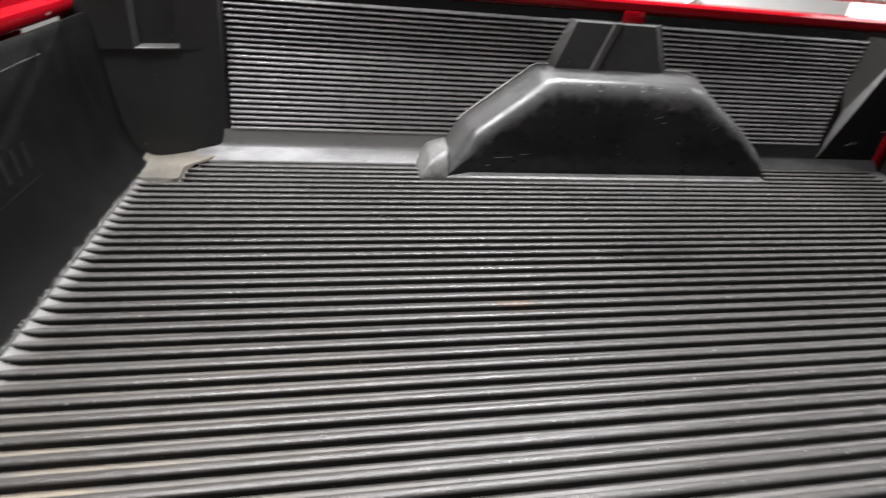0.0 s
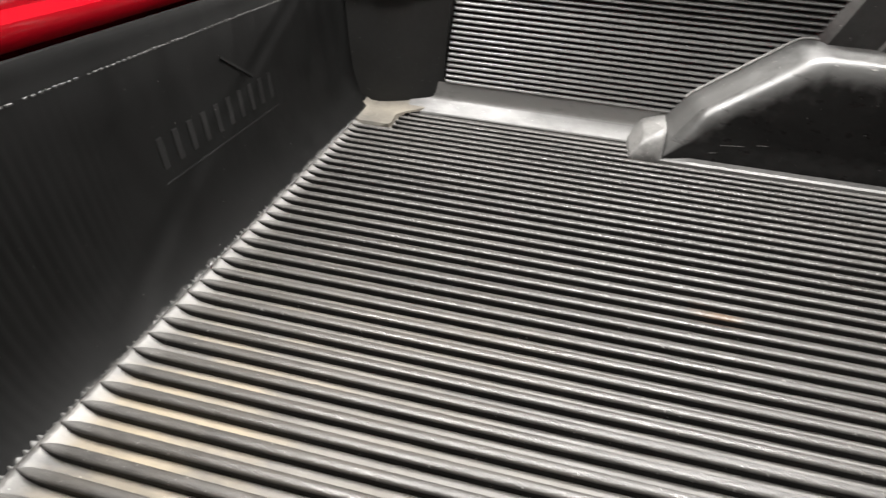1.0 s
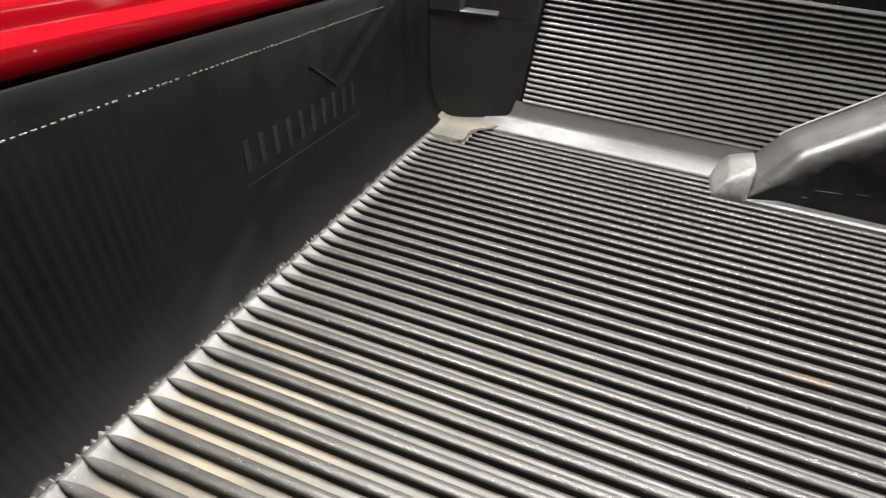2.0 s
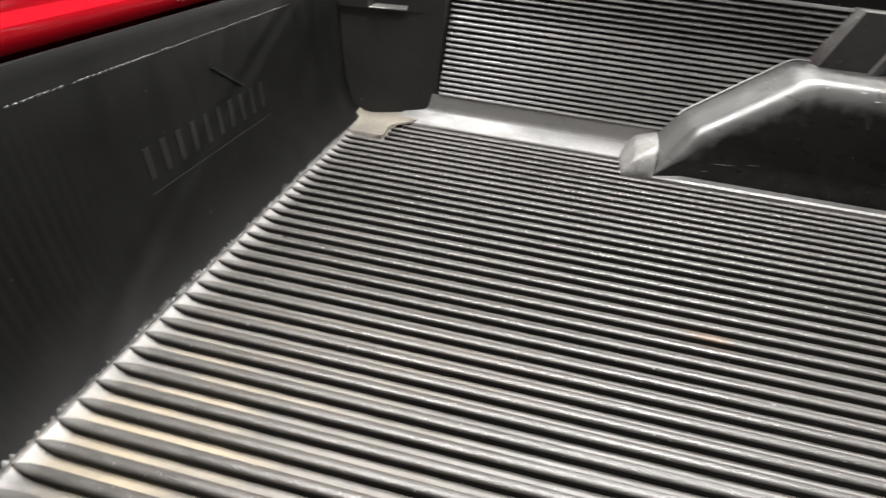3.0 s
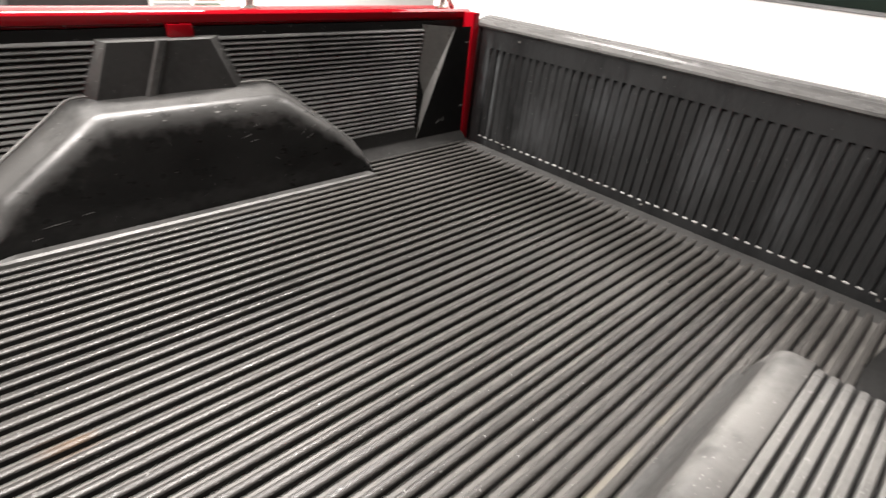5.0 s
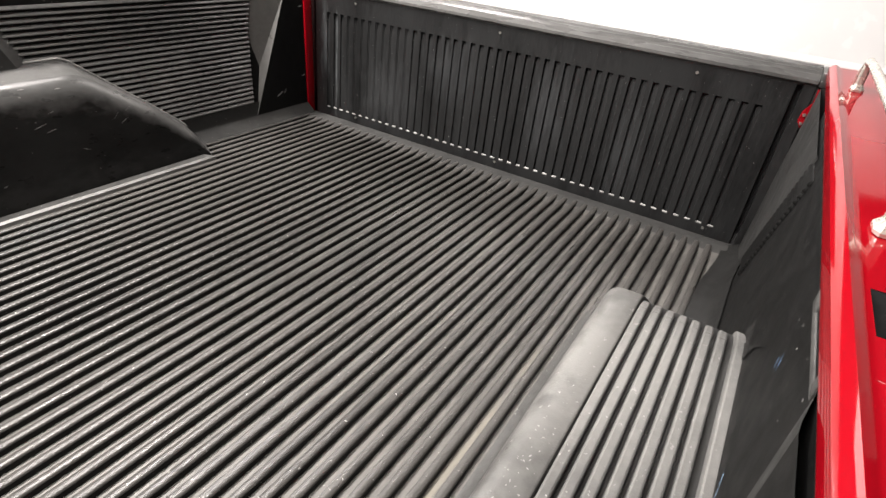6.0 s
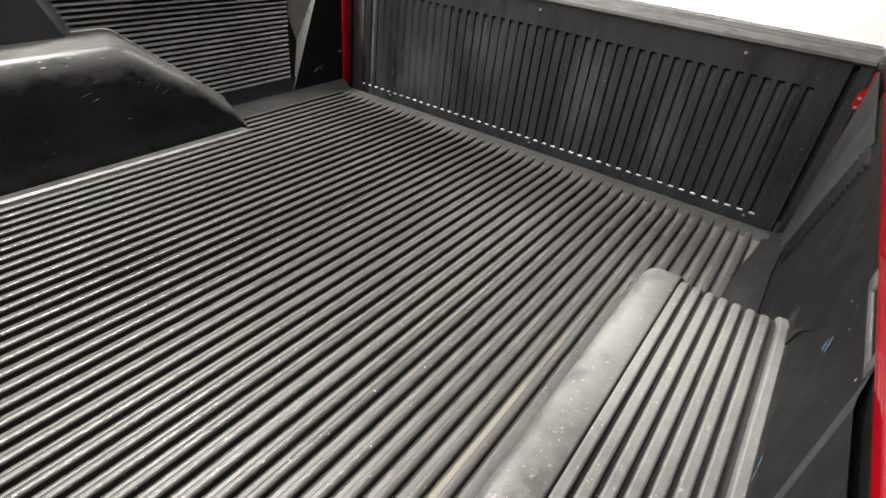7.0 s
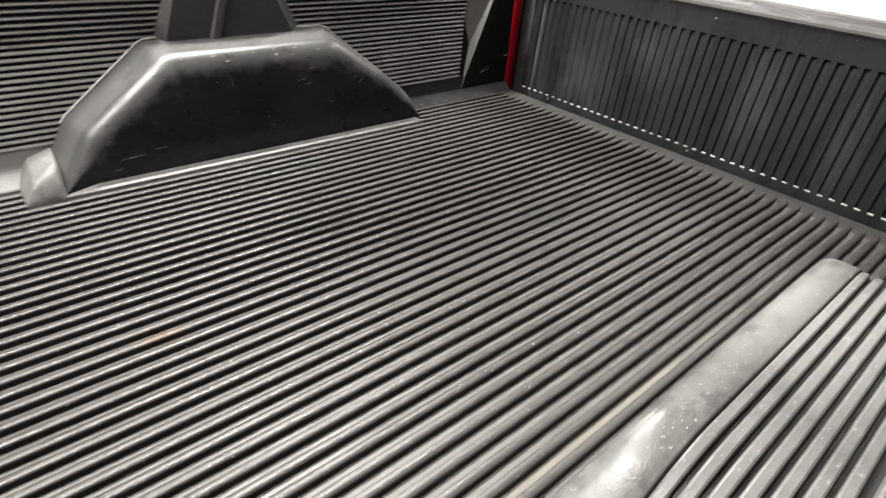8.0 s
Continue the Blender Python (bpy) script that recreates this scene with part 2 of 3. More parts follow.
def box(x0, x1, y0, y1, z0, z1, r=0.0, seg=2):
    bm = bmesh.new()
    v = [bm.verts.new((x, y, z)) for x in (x0, x1) for y in (y0, y1) for z in (z0, z1)]
    for f in ((0, 1, 3, 2), (4, 6, 7, 5), (0, 4, 5, 1), (2, 3, 7, 6), (0, 2, 6, 4), (1, 5, 7, 3)):
        bm.faces.new([v[i] for i in f])
    if r:
        bmesh.ops.bevel(bm, geom=bm.edges[:], offset=r, segments=seg, profile=0.5, affect="EDGES")
    return bm


def loft(rings, closed=False, caps=False):
    """A skin over rows of points; closed joins each row into a loop."""
    bm = bmesh.new()
    rows = [[bm.verts.new(p) for p in ring] for ring in rings]
    k = len(rows[0])
    for a, b in zip(rows, rows[1:]):
        for i in range(k if closed else k - 1):
            j = (i + 1) % k
            bm.faces.new((a[i], a[j], b[j], b[i]))
    if caps:
        bm.faces.new(rows[0])
        bm.faces.new(rows[-1])
    return bm


def prism(poly, axis, a, b, r=0.0, seg=3):
    """A polygon swept from a to b along axis 'x', 'y' or 'z'."""
    def at(p, t):
        return {"x": (t, p[0], p[1]), "y": (p[0], t, p[1]), "z": (p[0], p[1], t)}[axis]
    bm = loft([[at(p, a) for p in poly], [at(p, b) for p in poly]], True, True)
    if r:
        bmesh.ops.bevel(bm, geom=bm.edges[:], offset=r, segments=seg, profile=0.5, affect="EDGES")
    return bm


def tube(points, radius, sides=14):
    rings = []
    pts = [Vector(p) for p in points]
    for i, p in enumerate(pts):
        d = (pts[min(i + 1, len(pts) - 1)] - pts[max(i - 1, 0)]).normalized()
        u = d.cross(Vector((0.31, 0.2, 0.93))).normalized()
        w = d.cross(u)
        rings.append([p + radius * (math.cos(a) * u + math.sin(a) * w) for a in (2 * math.pi * k / sides for k in range(sides))])
    return loft(rings, True, True)


def joined(*parts):
    out = bmesh.new()
    for b in parts:
        me = bpy.data.meshes.new("tmp")
        b.to_mesh(me)
        b.free()
        out.from_mesh(me)
        bpy.data.meshes.remove(me)
    return out


# ---- the hall ----
part_ground = obj("ground", box(-7, 9, -7, 8, GROUND - 0.2, GROUND), CONCRETE, False)
tagged(part_ground, "pale sealed concrete floor of the hall", "floor", kind="structure")
for nm, b in (("wall_north", (-7, 9, 8, 8.2)), ("wall_south", (-7, 9, -7.2, -7)), ("wall_east", (9, 9.2, -7.2, 8.2)), ("wall_west", (-7.2, -7, -7.2, 8.2))):
    w = obj(nm, box(*b, GROUND - 0.2, CEIL), PLASTER if nm in ("wall_north", "wall_east") else DARK_HALL, False)
    tagged(w, "plain painted hall wall", "wall", kind="structure")
c = obj("ceiling", box(-7.2, 9.2, -7.2, 8.2, CEIL, CEIL + 0.2), DARK_HALL, False)
tagged(c, "unseen ceiling, dark grey to keep reflections low", "ceiling", kind="structure")

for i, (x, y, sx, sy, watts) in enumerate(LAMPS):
    lt = thing("added_ceiling_light", "unseen white ceiling light, added to light the hall", "ceiling light", (x, y, CEIL), "ceiling lights")
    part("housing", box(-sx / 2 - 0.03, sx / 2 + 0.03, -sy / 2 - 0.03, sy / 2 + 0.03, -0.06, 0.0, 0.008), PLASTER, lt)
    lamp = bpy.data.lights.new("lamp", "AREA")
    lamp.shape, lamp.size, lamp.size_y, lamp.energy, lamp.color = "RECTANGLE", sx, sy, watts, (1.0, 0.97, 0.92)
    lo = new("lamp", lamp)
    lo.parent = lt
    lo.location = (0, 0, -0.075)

# ---- the bed liner ----
liner = thing("bed_liner", "black moulded plastic bed liner with ribbed floor, dusty and scuffed", "bed liner", (0, 0, -0.02))
LZ = 0.02   # the liner's base lies below its rib tops
PITCH, PHASE = 0.0265, 0.0235
X_FRONT, X_REAR = -0.735, 1.215


def shifted(bm):
    bmesh.ops.translate(bm, verts=bm.verts, vec=(0, 0, LZ))
    return bm


# floor pan: valleys between the ribs, rising at the front and the rear
def pan():
    prof = [(-0.80, 0.03), (-0.772, 0.011), (-0.763, 0.003), (-0.755, -0.002), (-0.745, -0.006), (-0.73, -0.0095), (-0.70, -0.0099), (-0.4, -0.0099), (0.0, -0.0099), (0.4, -0.0099), (0.8, -0.0099), (1.175, -0.0099), (1.20, -0.006), (1.218, -0.0005), (1.24, -0.0005), (1.262, -0.004), (1.262, -0.02)]
    ys = [-0.05 + 1.42 * i / 60 for i in range(61)]
    return loft([[(x, y, z) for x, z in prof] for y in ys])


floor_pan = part("floor_panel", shifted(pan()), VALLEY, liner)
floor_pan.data.materials.append(GREYF)
for f in floor_pan.data.polygons:
    f.material_index = 1 if f.center.x > 1.205 else 0


def floor_rib(x0, x1):
    w = [(-0.0068, -0.0106), (-0.0063, -0.0026), (-0.0054, -0.0009), (-0.0040, 0.0), (0.0, 0.0003), (0.0040, 0.0), (0.0054, -0.0007), (0.0062, -0.0022), (0.0066, -0.0106)]
    n = max(2, int((x1 - x0) / 0.25) + 1)
    ends = [(x0, 0.16, -0.0016), (x0 + 0.006, 0.46, -0.0005), (x0 + 0.015, 0.76, 0.0), (x0 + 0.028, 0.95, 0.0)] + [(x, 1.0, 0.0) for x in np.linspace(x0 + 0.055, x1 - 0.02, n)] + [(x1 - 0.004, 1.0, 0.0), (x1, 0.97, -0.0012)]
    return loft([[(x, y * k, z + d) for y, z in w] for x, k, d in ends], False, True)


rib_meshes = {}


def lay_rib(x0, x1, y):
    key = (round(x0, 3), round(x1, 3))
    if key not in rib_meshes:
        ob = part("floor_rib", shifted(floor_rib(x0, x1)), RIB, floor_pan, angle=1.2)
        ob.data.materials.append(SHADED_SIDE)
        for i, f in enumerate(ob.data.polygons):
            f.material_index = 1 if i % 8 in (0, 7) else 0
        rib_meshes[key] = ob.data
    else:
        ob = new("floor_rib", rib_meshes[key])
        ob.parent = floor_pan
    ob.location = (0, y, 0)


for k in range(1, 48):
    y = PHASE + PITCH * k
    if y < 0.045:
        continue
    if 0.195 < y < 1.185:
        lay_rib(-0.753 if y < 1.16 else -0.668, 1.222, y)
    elif y >= 1.185:
        lay_rib(-0.668 if y < 1.235 else -0.648 if y < 1.26 else -0.618, -0.138, y)
        lay_rib(0.775 + 0.6 * (y - 1.185), 1.222, y)
    else:
        lay_rib(-0.753, -0.125, y)
        lay_rib(0.76 if y > 0.15 else 0.80, 1.222, y)


# front wall, leaning forward, with shallow upright ribs
def front_wall():
    bm = bmesh.new()
    prof = [(-0.752, 0.004), (-0.778, 0.03), (-0.793, 0.08), (-0.801, 0.15), (-0.806, 0.22), (-0.809, 0.2755), (-0.8105, 0.281), (-0.8125, 0.293), (-0.8140, 0.303), (-0.8160, 0.3085), (-0.8190, 0.3095), (-0.8240, 0.306), (-0.838, 0.290), (-0.87, 0.285)]
    ys = [-0.04 + 1.34 * i / 400 for i in range(401)]
    rings = []
    for y in ys:
        amp = 0.0017 * max(0.0, min(1.0, (0.55 - y) / 0.25))
        w = amp * (0.5 + 0.5 * math.cos(2 * math.pi * y / (PITCH / 2)))
        rings.append([(x + (w if 0.05 < z < 0.27 else 0), y, z) for x, z in prof])
    return loft(rings)


front = part("front_wall", shifted(front_wall()), FRONT, liner)
tip = random.Random(3)
tips = []
for k in range(120):
    y = -0.03 + PITCH / 3 * k
    if tip.random() > 0.04 + 0.3 * max(0.0, y - 0.8):
        w, x = tip.uniform(0.0020, 0.0040), -0.8098 + tip.uniform(-0.0004, 0.0004)
        tips.append(box(x - 0.006, x + 0.0012, y - w, y + w, 0.2755, 0.2755 + tip.uniform(0.0014, 0.0026), 0.0005, 1))
tagged(part("pale_edge", shifted(joined(*tips)), WELL, front, "grey ends of the upright ribs, their glints put into the colour"), kind="stuff")
tips = []
for k in range(130):
    y = PITCH / 3 * k + tip.uniform(-0.002, 0.002)
    if y < 1.2:
        h, w = tip.uniform(0.0008, 0.0038), tip.uniform(0.0022, 0.0046)
        tips.append(loft([[(-0.7516, y - w, 0.0038), (-0.7508, y, 0.0042), (-0.7516, y + w, 0.0038)], [(-0.7517 - h, y - 0.0005, 0.0043 + h), (-0.7512 - h, y, 0.0046 + h), (-0.7517 - h, y + 0.0005, 0.0043 + h)]]))
tagged(part("pale_edge", shifted(joined(*tips)), PALE_MOULDING, front, "rubbed pale fringe along the floor"), kind="stuff")


def raised_mark():
    """Moulded maker's mark on the front wall: plain bars, an underline and a peak of two slanting strokes."""
    bits = []
    def face(z):
        return float(np.interp(z, [0.08, 0.15, 0.22, 0.275], [-0.793, -0.801, -0.806, -0.809]))
    def stroke(y0, z0, y1, z1, w=0.0035, h=0.003):
        a, b = Vector((0, y0, z0)), Vector((0, y1, z1))
        n = Vector((0, -(b - a).z, (b - a).y)).normalized() * w
        bits.append(loft([[(face(p.z) - 0.002 , p.y, p.z) for p in (a - n, a + n, b + n, b - n)],
                          [(face(p.z) + h, p.y, p.z) for p in (a - n * 0.6, a + n * 0.6, b + n * 0.6, b - n * 0.6)]], True, True))
    for k in range(10):
        y = 0.601 + 0.0318 * k
        stroke(y, 0.136, y, 0.177, 0.0085, 0.0008)
    stroke(0.59, 0.118, 0.905, 0.118, 0.0014, 0.0003)
    stroke(0.765, 0.234, 0.838, 0.187, 0.003, 0.0025)
    return joined(*bits)


part("raised_mark", shifted(raised_mark()), MARK, front)


def half(z):
    """The far wall's inner face at height z."""
    return 1.305 + 0.035 * min(1.0, max(0.0, (z - 0.05) / 0.2))


def near_y(z):
    """The near wall's inner face at height z."""
    return -0.0085 - 0.06 * (z - 0.05)


# far wall, with the fillet that runs down to the floor
def side_wall(f, s):
    prof = [(f(0.37) + s * 0.03, 0.371), (f(0.37), 0.369), (f(0.25), 0.25), (f(0.15), 0.15), (f(0.06), 0.06), (f(0.05), 0.04), (f(0.05), -0.012)]
    xs = [-0.86, -0.5, 0, 0.4, 0.8, 0.98, 1.04, 1.10, 1.16, 1.22, 1.262]
    def end(x, y):
        k = 0.0 if s > 0 else min(1.0, max(0.0, (x - 0.98) / 0.24))
        return y - 0.021 * k * k * (3 - 2 * k)
    return loft([[(x, end(x, y), z) for y, z in prof] for x in xs])


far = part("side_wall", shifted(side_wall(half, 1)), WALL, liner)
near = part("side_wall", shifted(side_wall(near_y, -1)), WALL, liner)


FILLET = [(0.064, 0.0), (0.050, 0.0010), (0.036, 0.0020), (0.0285, 0.0030), (0.0250, 0.0045), (0.0220, 0.0080), (0.0165, 0.0160), (0.0110, 0.0240), (0.0062, 0.0310), (0.0022, 0.0365), (0.0005, 0.0400), (-0.010, 0.0420)]


def fillet(y_at, s, size, xs):
    """A steep band under the ribs that turns through a tight bend into a sloping margin on the floor."""
    rows = FILLET if s > 0 else [(0.060 * (1 - math.sin(a)) - 0.002, 0.052 * (1 - math.cos(a))) for a in (math.pi / 2 * k / 11 for k in range(12))]
    bm = loft([[(x, y_at(x) - s * (d * size + 0.0015), z) for z, d in rows] for x in xs])
    for k, f in enumerate(bm.faces):
        f.material_index = 1 if k % (len(FILLET) - 1) > 3 else 0
    return bm


def far_foot(x):
    return half(0.05)


def near_foot(x):
    k = min(1.0, max(0.0, (x - 0.98) / 0.24))
    return near_y(0.05) - 0.021 * k * k * (3 - 2 * k)


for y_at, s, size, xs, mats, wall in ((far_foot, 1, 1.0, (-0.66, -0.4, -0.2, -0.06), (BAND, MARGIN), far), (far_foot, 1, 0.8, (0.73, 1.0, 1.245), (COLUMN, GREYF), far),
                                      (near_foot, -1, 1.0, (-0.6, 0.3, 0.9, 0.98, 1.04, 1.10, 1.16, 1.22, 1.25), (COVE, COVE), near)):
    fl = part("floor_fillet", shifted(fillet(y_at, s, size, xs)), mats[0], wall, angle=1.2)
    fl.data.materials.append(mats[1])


def hrib(x0, x1, z, f, s):
    d = 0.006
    ring = []
    for x, k in ((x0, 0.1), (x0 + 0.003, 1), (x1 - 0.003, 1), (x1, 0.1)):
        y = f(z)
        if s < 0:
            d = 0.0008 if x0 < 0 else 0.0044
        ring.append([(x, y + s * 0.002, z + 0.0048), (x, y - s * d * k * 0.30, z + 0.0039), (x, y - s * d * k * 0.8, z + 0.0010), (x, y - s * d * k, z - 0.0016), (x, y - s * d * k * 0.8, z - 0.0030), (x, y + s * 0.002, z - 0.0036)])
    return loft(ring)


def well_back(z):
    """Where the far wheel arch meets the wall: front and rear x at height z."""
    fr = [(0.0, -0.13), (0.027, -0.111), (0.129, -0.03), (0.241, 0.144), (0.243, 0.163), (0.35, 0.222), (0.40, 0.24)]
    re = [(0.0, 0.885), (0.154, 0.671), (0.243, 0.564), (0.244, 0.509), (0.35, 0.461), (0.40, 0.44)]
    return np.interp(z, *zip(*fr)), np.interp(z, *zip(*re))


for side, f, s, wall in (("far", half, 1, far), ("near", near_y, -1, near)):
    for k in range(24):
        z = 0.0665 + k * 0.01205
        if side == "near" and z < 0.10:
            continue
        a, b = well_back(z)
        e = 1.026 + 0.055 * (z / 0.35) if side == "far" else 1.03 - 0.85 * (z - 0.07)
        if side == "near":
            b = e - 0.03
            a = min(a, 0.02)
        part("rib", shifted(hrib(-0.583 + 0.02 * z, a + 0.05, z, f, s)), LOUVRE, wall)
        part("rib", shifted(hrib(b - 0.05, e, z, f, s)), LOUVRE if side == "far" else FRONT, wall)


# wheel arches: a sloping box with rounded shoulders
def rounded(pts, r, n=5):
    """The polyline with its inner corners rounded, by one radius or one for each; always the same count of points."""
    out = [Vector(pts[0])]
    radii = r if type(r) is tuple else (r,) * (len(pts) - 2)
    for a, b, c, r in zip(pts, pts[1:], pts[2:], radii):
        a, b, c = Vector(a), Vector(b), Vector(c)
        u, v = a - b, c - b
        p, q = b + u * min(0.45, r / u.length), b + v * min(0.45, r / v.length)
        for i in range(n + 1):
            t = i / n
            out.append(p * (1 - t) ** 2 + b * 2 * t * (1 - t) + q * t * t)
    return out + [Vector(pts[-1])]


INNER = [(-0.080, 0.0), (-0.014, 0.098), (0.172, 0.222), (0.560, 0.222), (0.70, 0.130), (0.768, 0.064), (0.798, 0.0)]
OUTER = [(-0.128, 0.0), (-0.043, 0.116), (0.140, 0.246), (0.574, 0.246), (0.73, 0.122), (0.815, 0.055), (0.87, 0.0)]
junction = []


def bend(a, b, c, n=6):
    """Points on the rounded corner b between a and c."""
    return [a * (1 - t) ** 2 + b * 2 * t * (1 - t) + c * t * t for t in (k / n for k in range(n + 1))]


def far_arch_shell():
    """Flat crown facets with crisp creases, a tight polished shoulder, then the leaning face and its foot line, painted
    bright.
    """
    y_face, y_top, y_wall = 1.192, 1.245, 1.347
    rings = []
    for (xi, zi), (xo, zo) in zip(rounded(INNER, (0.014, 0.036, 0.042, 0.03, 0.02), 6), rounded(OUTER, 0.012, 6)):
        yi = y_face + (y_top - y_face) * zi / 0.22
        o, i, foot = Vector((xo, y_wall, zo)), Vector((xi, yi, zi)), Vector((xi, y_face, 0.0))
        r1, r2 = min(0.026, 0.4 * (o - i).length), min(0.036, 0.42 * zi)
        p = i + (o - i).normalized() * r1
        q = i + (foot - i).normalized() * r2 if zi > 0.004 else i
        if zo > 0.03:
            junction.append(o.lerp(i, (1.347 - half(zo) + 0.0065) / (1.347 - yi)) + Vector((0, 0, 0.0012)))
        e = min(0.010, 0.4 * zi)
        c1 = Vector((xi, y_face + (y_top - y_face) * e / 0.22, e))
        ring = [o, o.lerp(p, 0.12), o.lerp(p, 0.55), o.lerp(p, 0.97)] + bend(p, i, q)
        ring += [q.lerp(c1, 0.1), q.lerp(c1, 0.25), q.lerp(c1, 0.55), c1, Vector((xi, y_face - 0.003, e * 0.35)), Vector((xi, y_face - 0.011, 0.001)), Vector((xi, y_face - 0.013, -0.009))]
        rings.append(ring)
    bm = loft(rings)
    strips = len(rings[0]) - 1
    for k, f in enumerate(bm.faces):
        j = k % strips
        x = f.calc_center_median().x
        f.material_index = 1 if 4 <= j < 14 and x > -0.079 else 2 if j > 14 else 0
    fade = bm.verts.layers.float.new("shoulder_fade")
    for k, v in enumerate(bm.verts):
        v[fade] = float(np.interp(k % len(rings[0]), [8, 9, 10, 11, 12], [1.0, 0.76, 0.40, 0.14, -0.2]) + 5 * max(0.0, -v.co.x))
    return bm


near_path = rounded(INNER, 0.036, 7)
GROOVE = 0.0068


def near_arch_shell():
    """A broad hump: sunk ribbed top beside the wall, a smooth land, a wide rounded shoulder and a face that leans out."""
    rings = []
    for x, z in near_path:
        k = min(1.0, z / 0.07)
        sunk = z - GROOVE * k
        yi, zt = 0.179 - 0.056 * z / 0.22, z
        ring = [Vector((x, y, sunk)) for y in (-0.045, -0.0205, 0.0, 0.05, 0.0895)] + [Vector((x, 0.0925, zt - 0.0012 * k)), Vector((x, 0.0945, zt))]
        drop = min(0.040, 0.45 * z)
        top, corner, low = Vector((x, 0.115, zt - 0.0004)), Vector((x, yi + 0.013, zt - 0.001)), Vector((x, yi + 0.001 + 0.056 * drop / 0.22, z - drop))
        ring += bend(top, corner, low, 8)
        e = min(0.02, 0.3 * z)
        ring += [Vector((x, 0.179 - 0.056 * e / 0.22, e)), Vector((x, 0.183, e * 0.35)), Vector((x, 0.193, 0.001)), Vector((x, 0.195, -0.009))]
        rings.append(ring)
    bm = loft(rings)
    strips = len(rings[0]) - 1
    for k, f in enumerate(bm.faces):
        f.material_index = 1 if k % strips < 5 else 2 if k % strips > 13 else 0
    return bm


def crown_rib(y, wide=1.0, nose=True):
    """A flat-topped rib along the hump's top; its rear end dies away in a rounded nose."""
    w = [(-0.0056, -1.0), (-0.0050, -0.42), (-0.0042, -0.13), (-0.0028, 0.0), (0.0028, 0.0), (0.0042, -0.13), (0.0050, -0.42), (0.0056, -1.0)]
    rows = []
    stops = [(x, z, 1.0, 1.0) for x, z in near_path if 0.012 < z and x < 0.535]
    stops += [(0.535, 0.222, 1.0, 1.0), (0.547, 0.2205, 0.97, 0.97), (0.556, 0.2185, 0.86, 0.85), (0.562, 0.2165, 0.66, 0.55), (0.565, 0.2150, 0.4, 0.12)] if nose else [(x, z, 1.0, 1.0) for x, z in near_path if x >= 0.535 and z > 0.15]
    for x, z, k, h in stops:
        d = GROOVE * min(1.0, z / 0.07) * 1.05
        rows.append([(x, y + a * wide * k, z - d + d * h * (1 + b)) for a, b in w])
    return loft(rows, False, True)


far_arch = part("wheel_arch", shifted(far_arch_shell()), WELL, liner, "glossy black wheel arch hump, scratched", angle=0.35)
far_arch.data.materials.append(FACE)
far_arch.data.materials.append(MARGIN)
part("lip", shifted(tube(junction, 0.0026, 8)), EDGE, far_arch, "pale lip along the wall")
near_arch = part("wheel_arch", shifted(near_arch_shell()), NEARWELL, liner, "dusty black wheel arch hump with ribbed top", angle=0.7)
near_arch.data.materials.append(COLUMN)
near_arch.data.materials.append(WELL)


def foot_block():
    """Bevelled block at the front foot of the arch, with a cut inner corner."""
    bm = bmesh.new()
    for p in ((-0.147, 1.178, -0.009), (-0.147, 1.325, -0.009), (-0.078, 1.178, -0.009), (-0.06, 1.325, -0.009), (-0.144, 1.182, 0.005), (-0.144, 1.325, 0.006),
              (-0.126, 1.192, 0.030), (-0.121, 1.212, 0.040), (-0.119, 1.325, 0.044), (-0.094, 1.182, 0.014), (-0.088, 1.196, 0.040), (-0.078, 1.215, 0.060), (-0.07, 1.325, 0.060)):
        bm.verts.new(p)
    bmesh.ops.convex_hull(bm, input=bm.verts)
    bmesh.ops.dissolve_limit(bm, angle_limit=0.05, verts=bm.verts, edges=bm.edges)
    bmesh.ops.bevel(bm, geom=bm.edges[:], offset=0.008, segments=4, profile=0.5, affect="EDGES", clamp_overlap=True)
    return bm


part("arch_foot", shifted(foot_block()), FOOT, far_arch, "pale chipped foot block", angle=0.5)

for k in range(7):
    rb = part("rib", shifted(crown_rib(0.0855 - 0.0137 * k)), NEARWELL, near_arch, angle=0.45)
    rb.data.materials.append(COLUMN)
    for i, f in enumerate(rb.data.polygons):
        f.material_index = 1 if i % 7 in (0, 6) else 0
part("rib", shifted(crown_rib(-0.0150, 1.15, False)), NEARWELL, near_arch, "flat strip beside the wall", angle=0.45)
part("gusset", shifted(loft([[(x, near_y(z) + 0.0012, z) for x, z in ((0.525, 0.204), (0.600, 0.165), (0.690, 0.120))], [(x, near_y(z) + 0.0012, z) for x, z in ((0.515, 0.215), (0.490, 0.255), (0.452, 0.284))]])), COVE, near_arch)


def sliver(x, z, dx, dz, w, mat, parent, face_y):
    """A thin raised scratch on a wall-like face."""
    def p(u, v):
        return (u, face_y(v) , v)
    bm = loft([[p(x - dx, z - dz - w * 0.3), p(x - dx, z - dz + w * 0.3)], [p(x, z - w), p(x, z + w)], [p(x + dx, z + dz - w * 0.3), p(x + dx, z + dz + w * 0.3)]])
    part("scratch", shifted(bm), mat, parent, smooth=False)


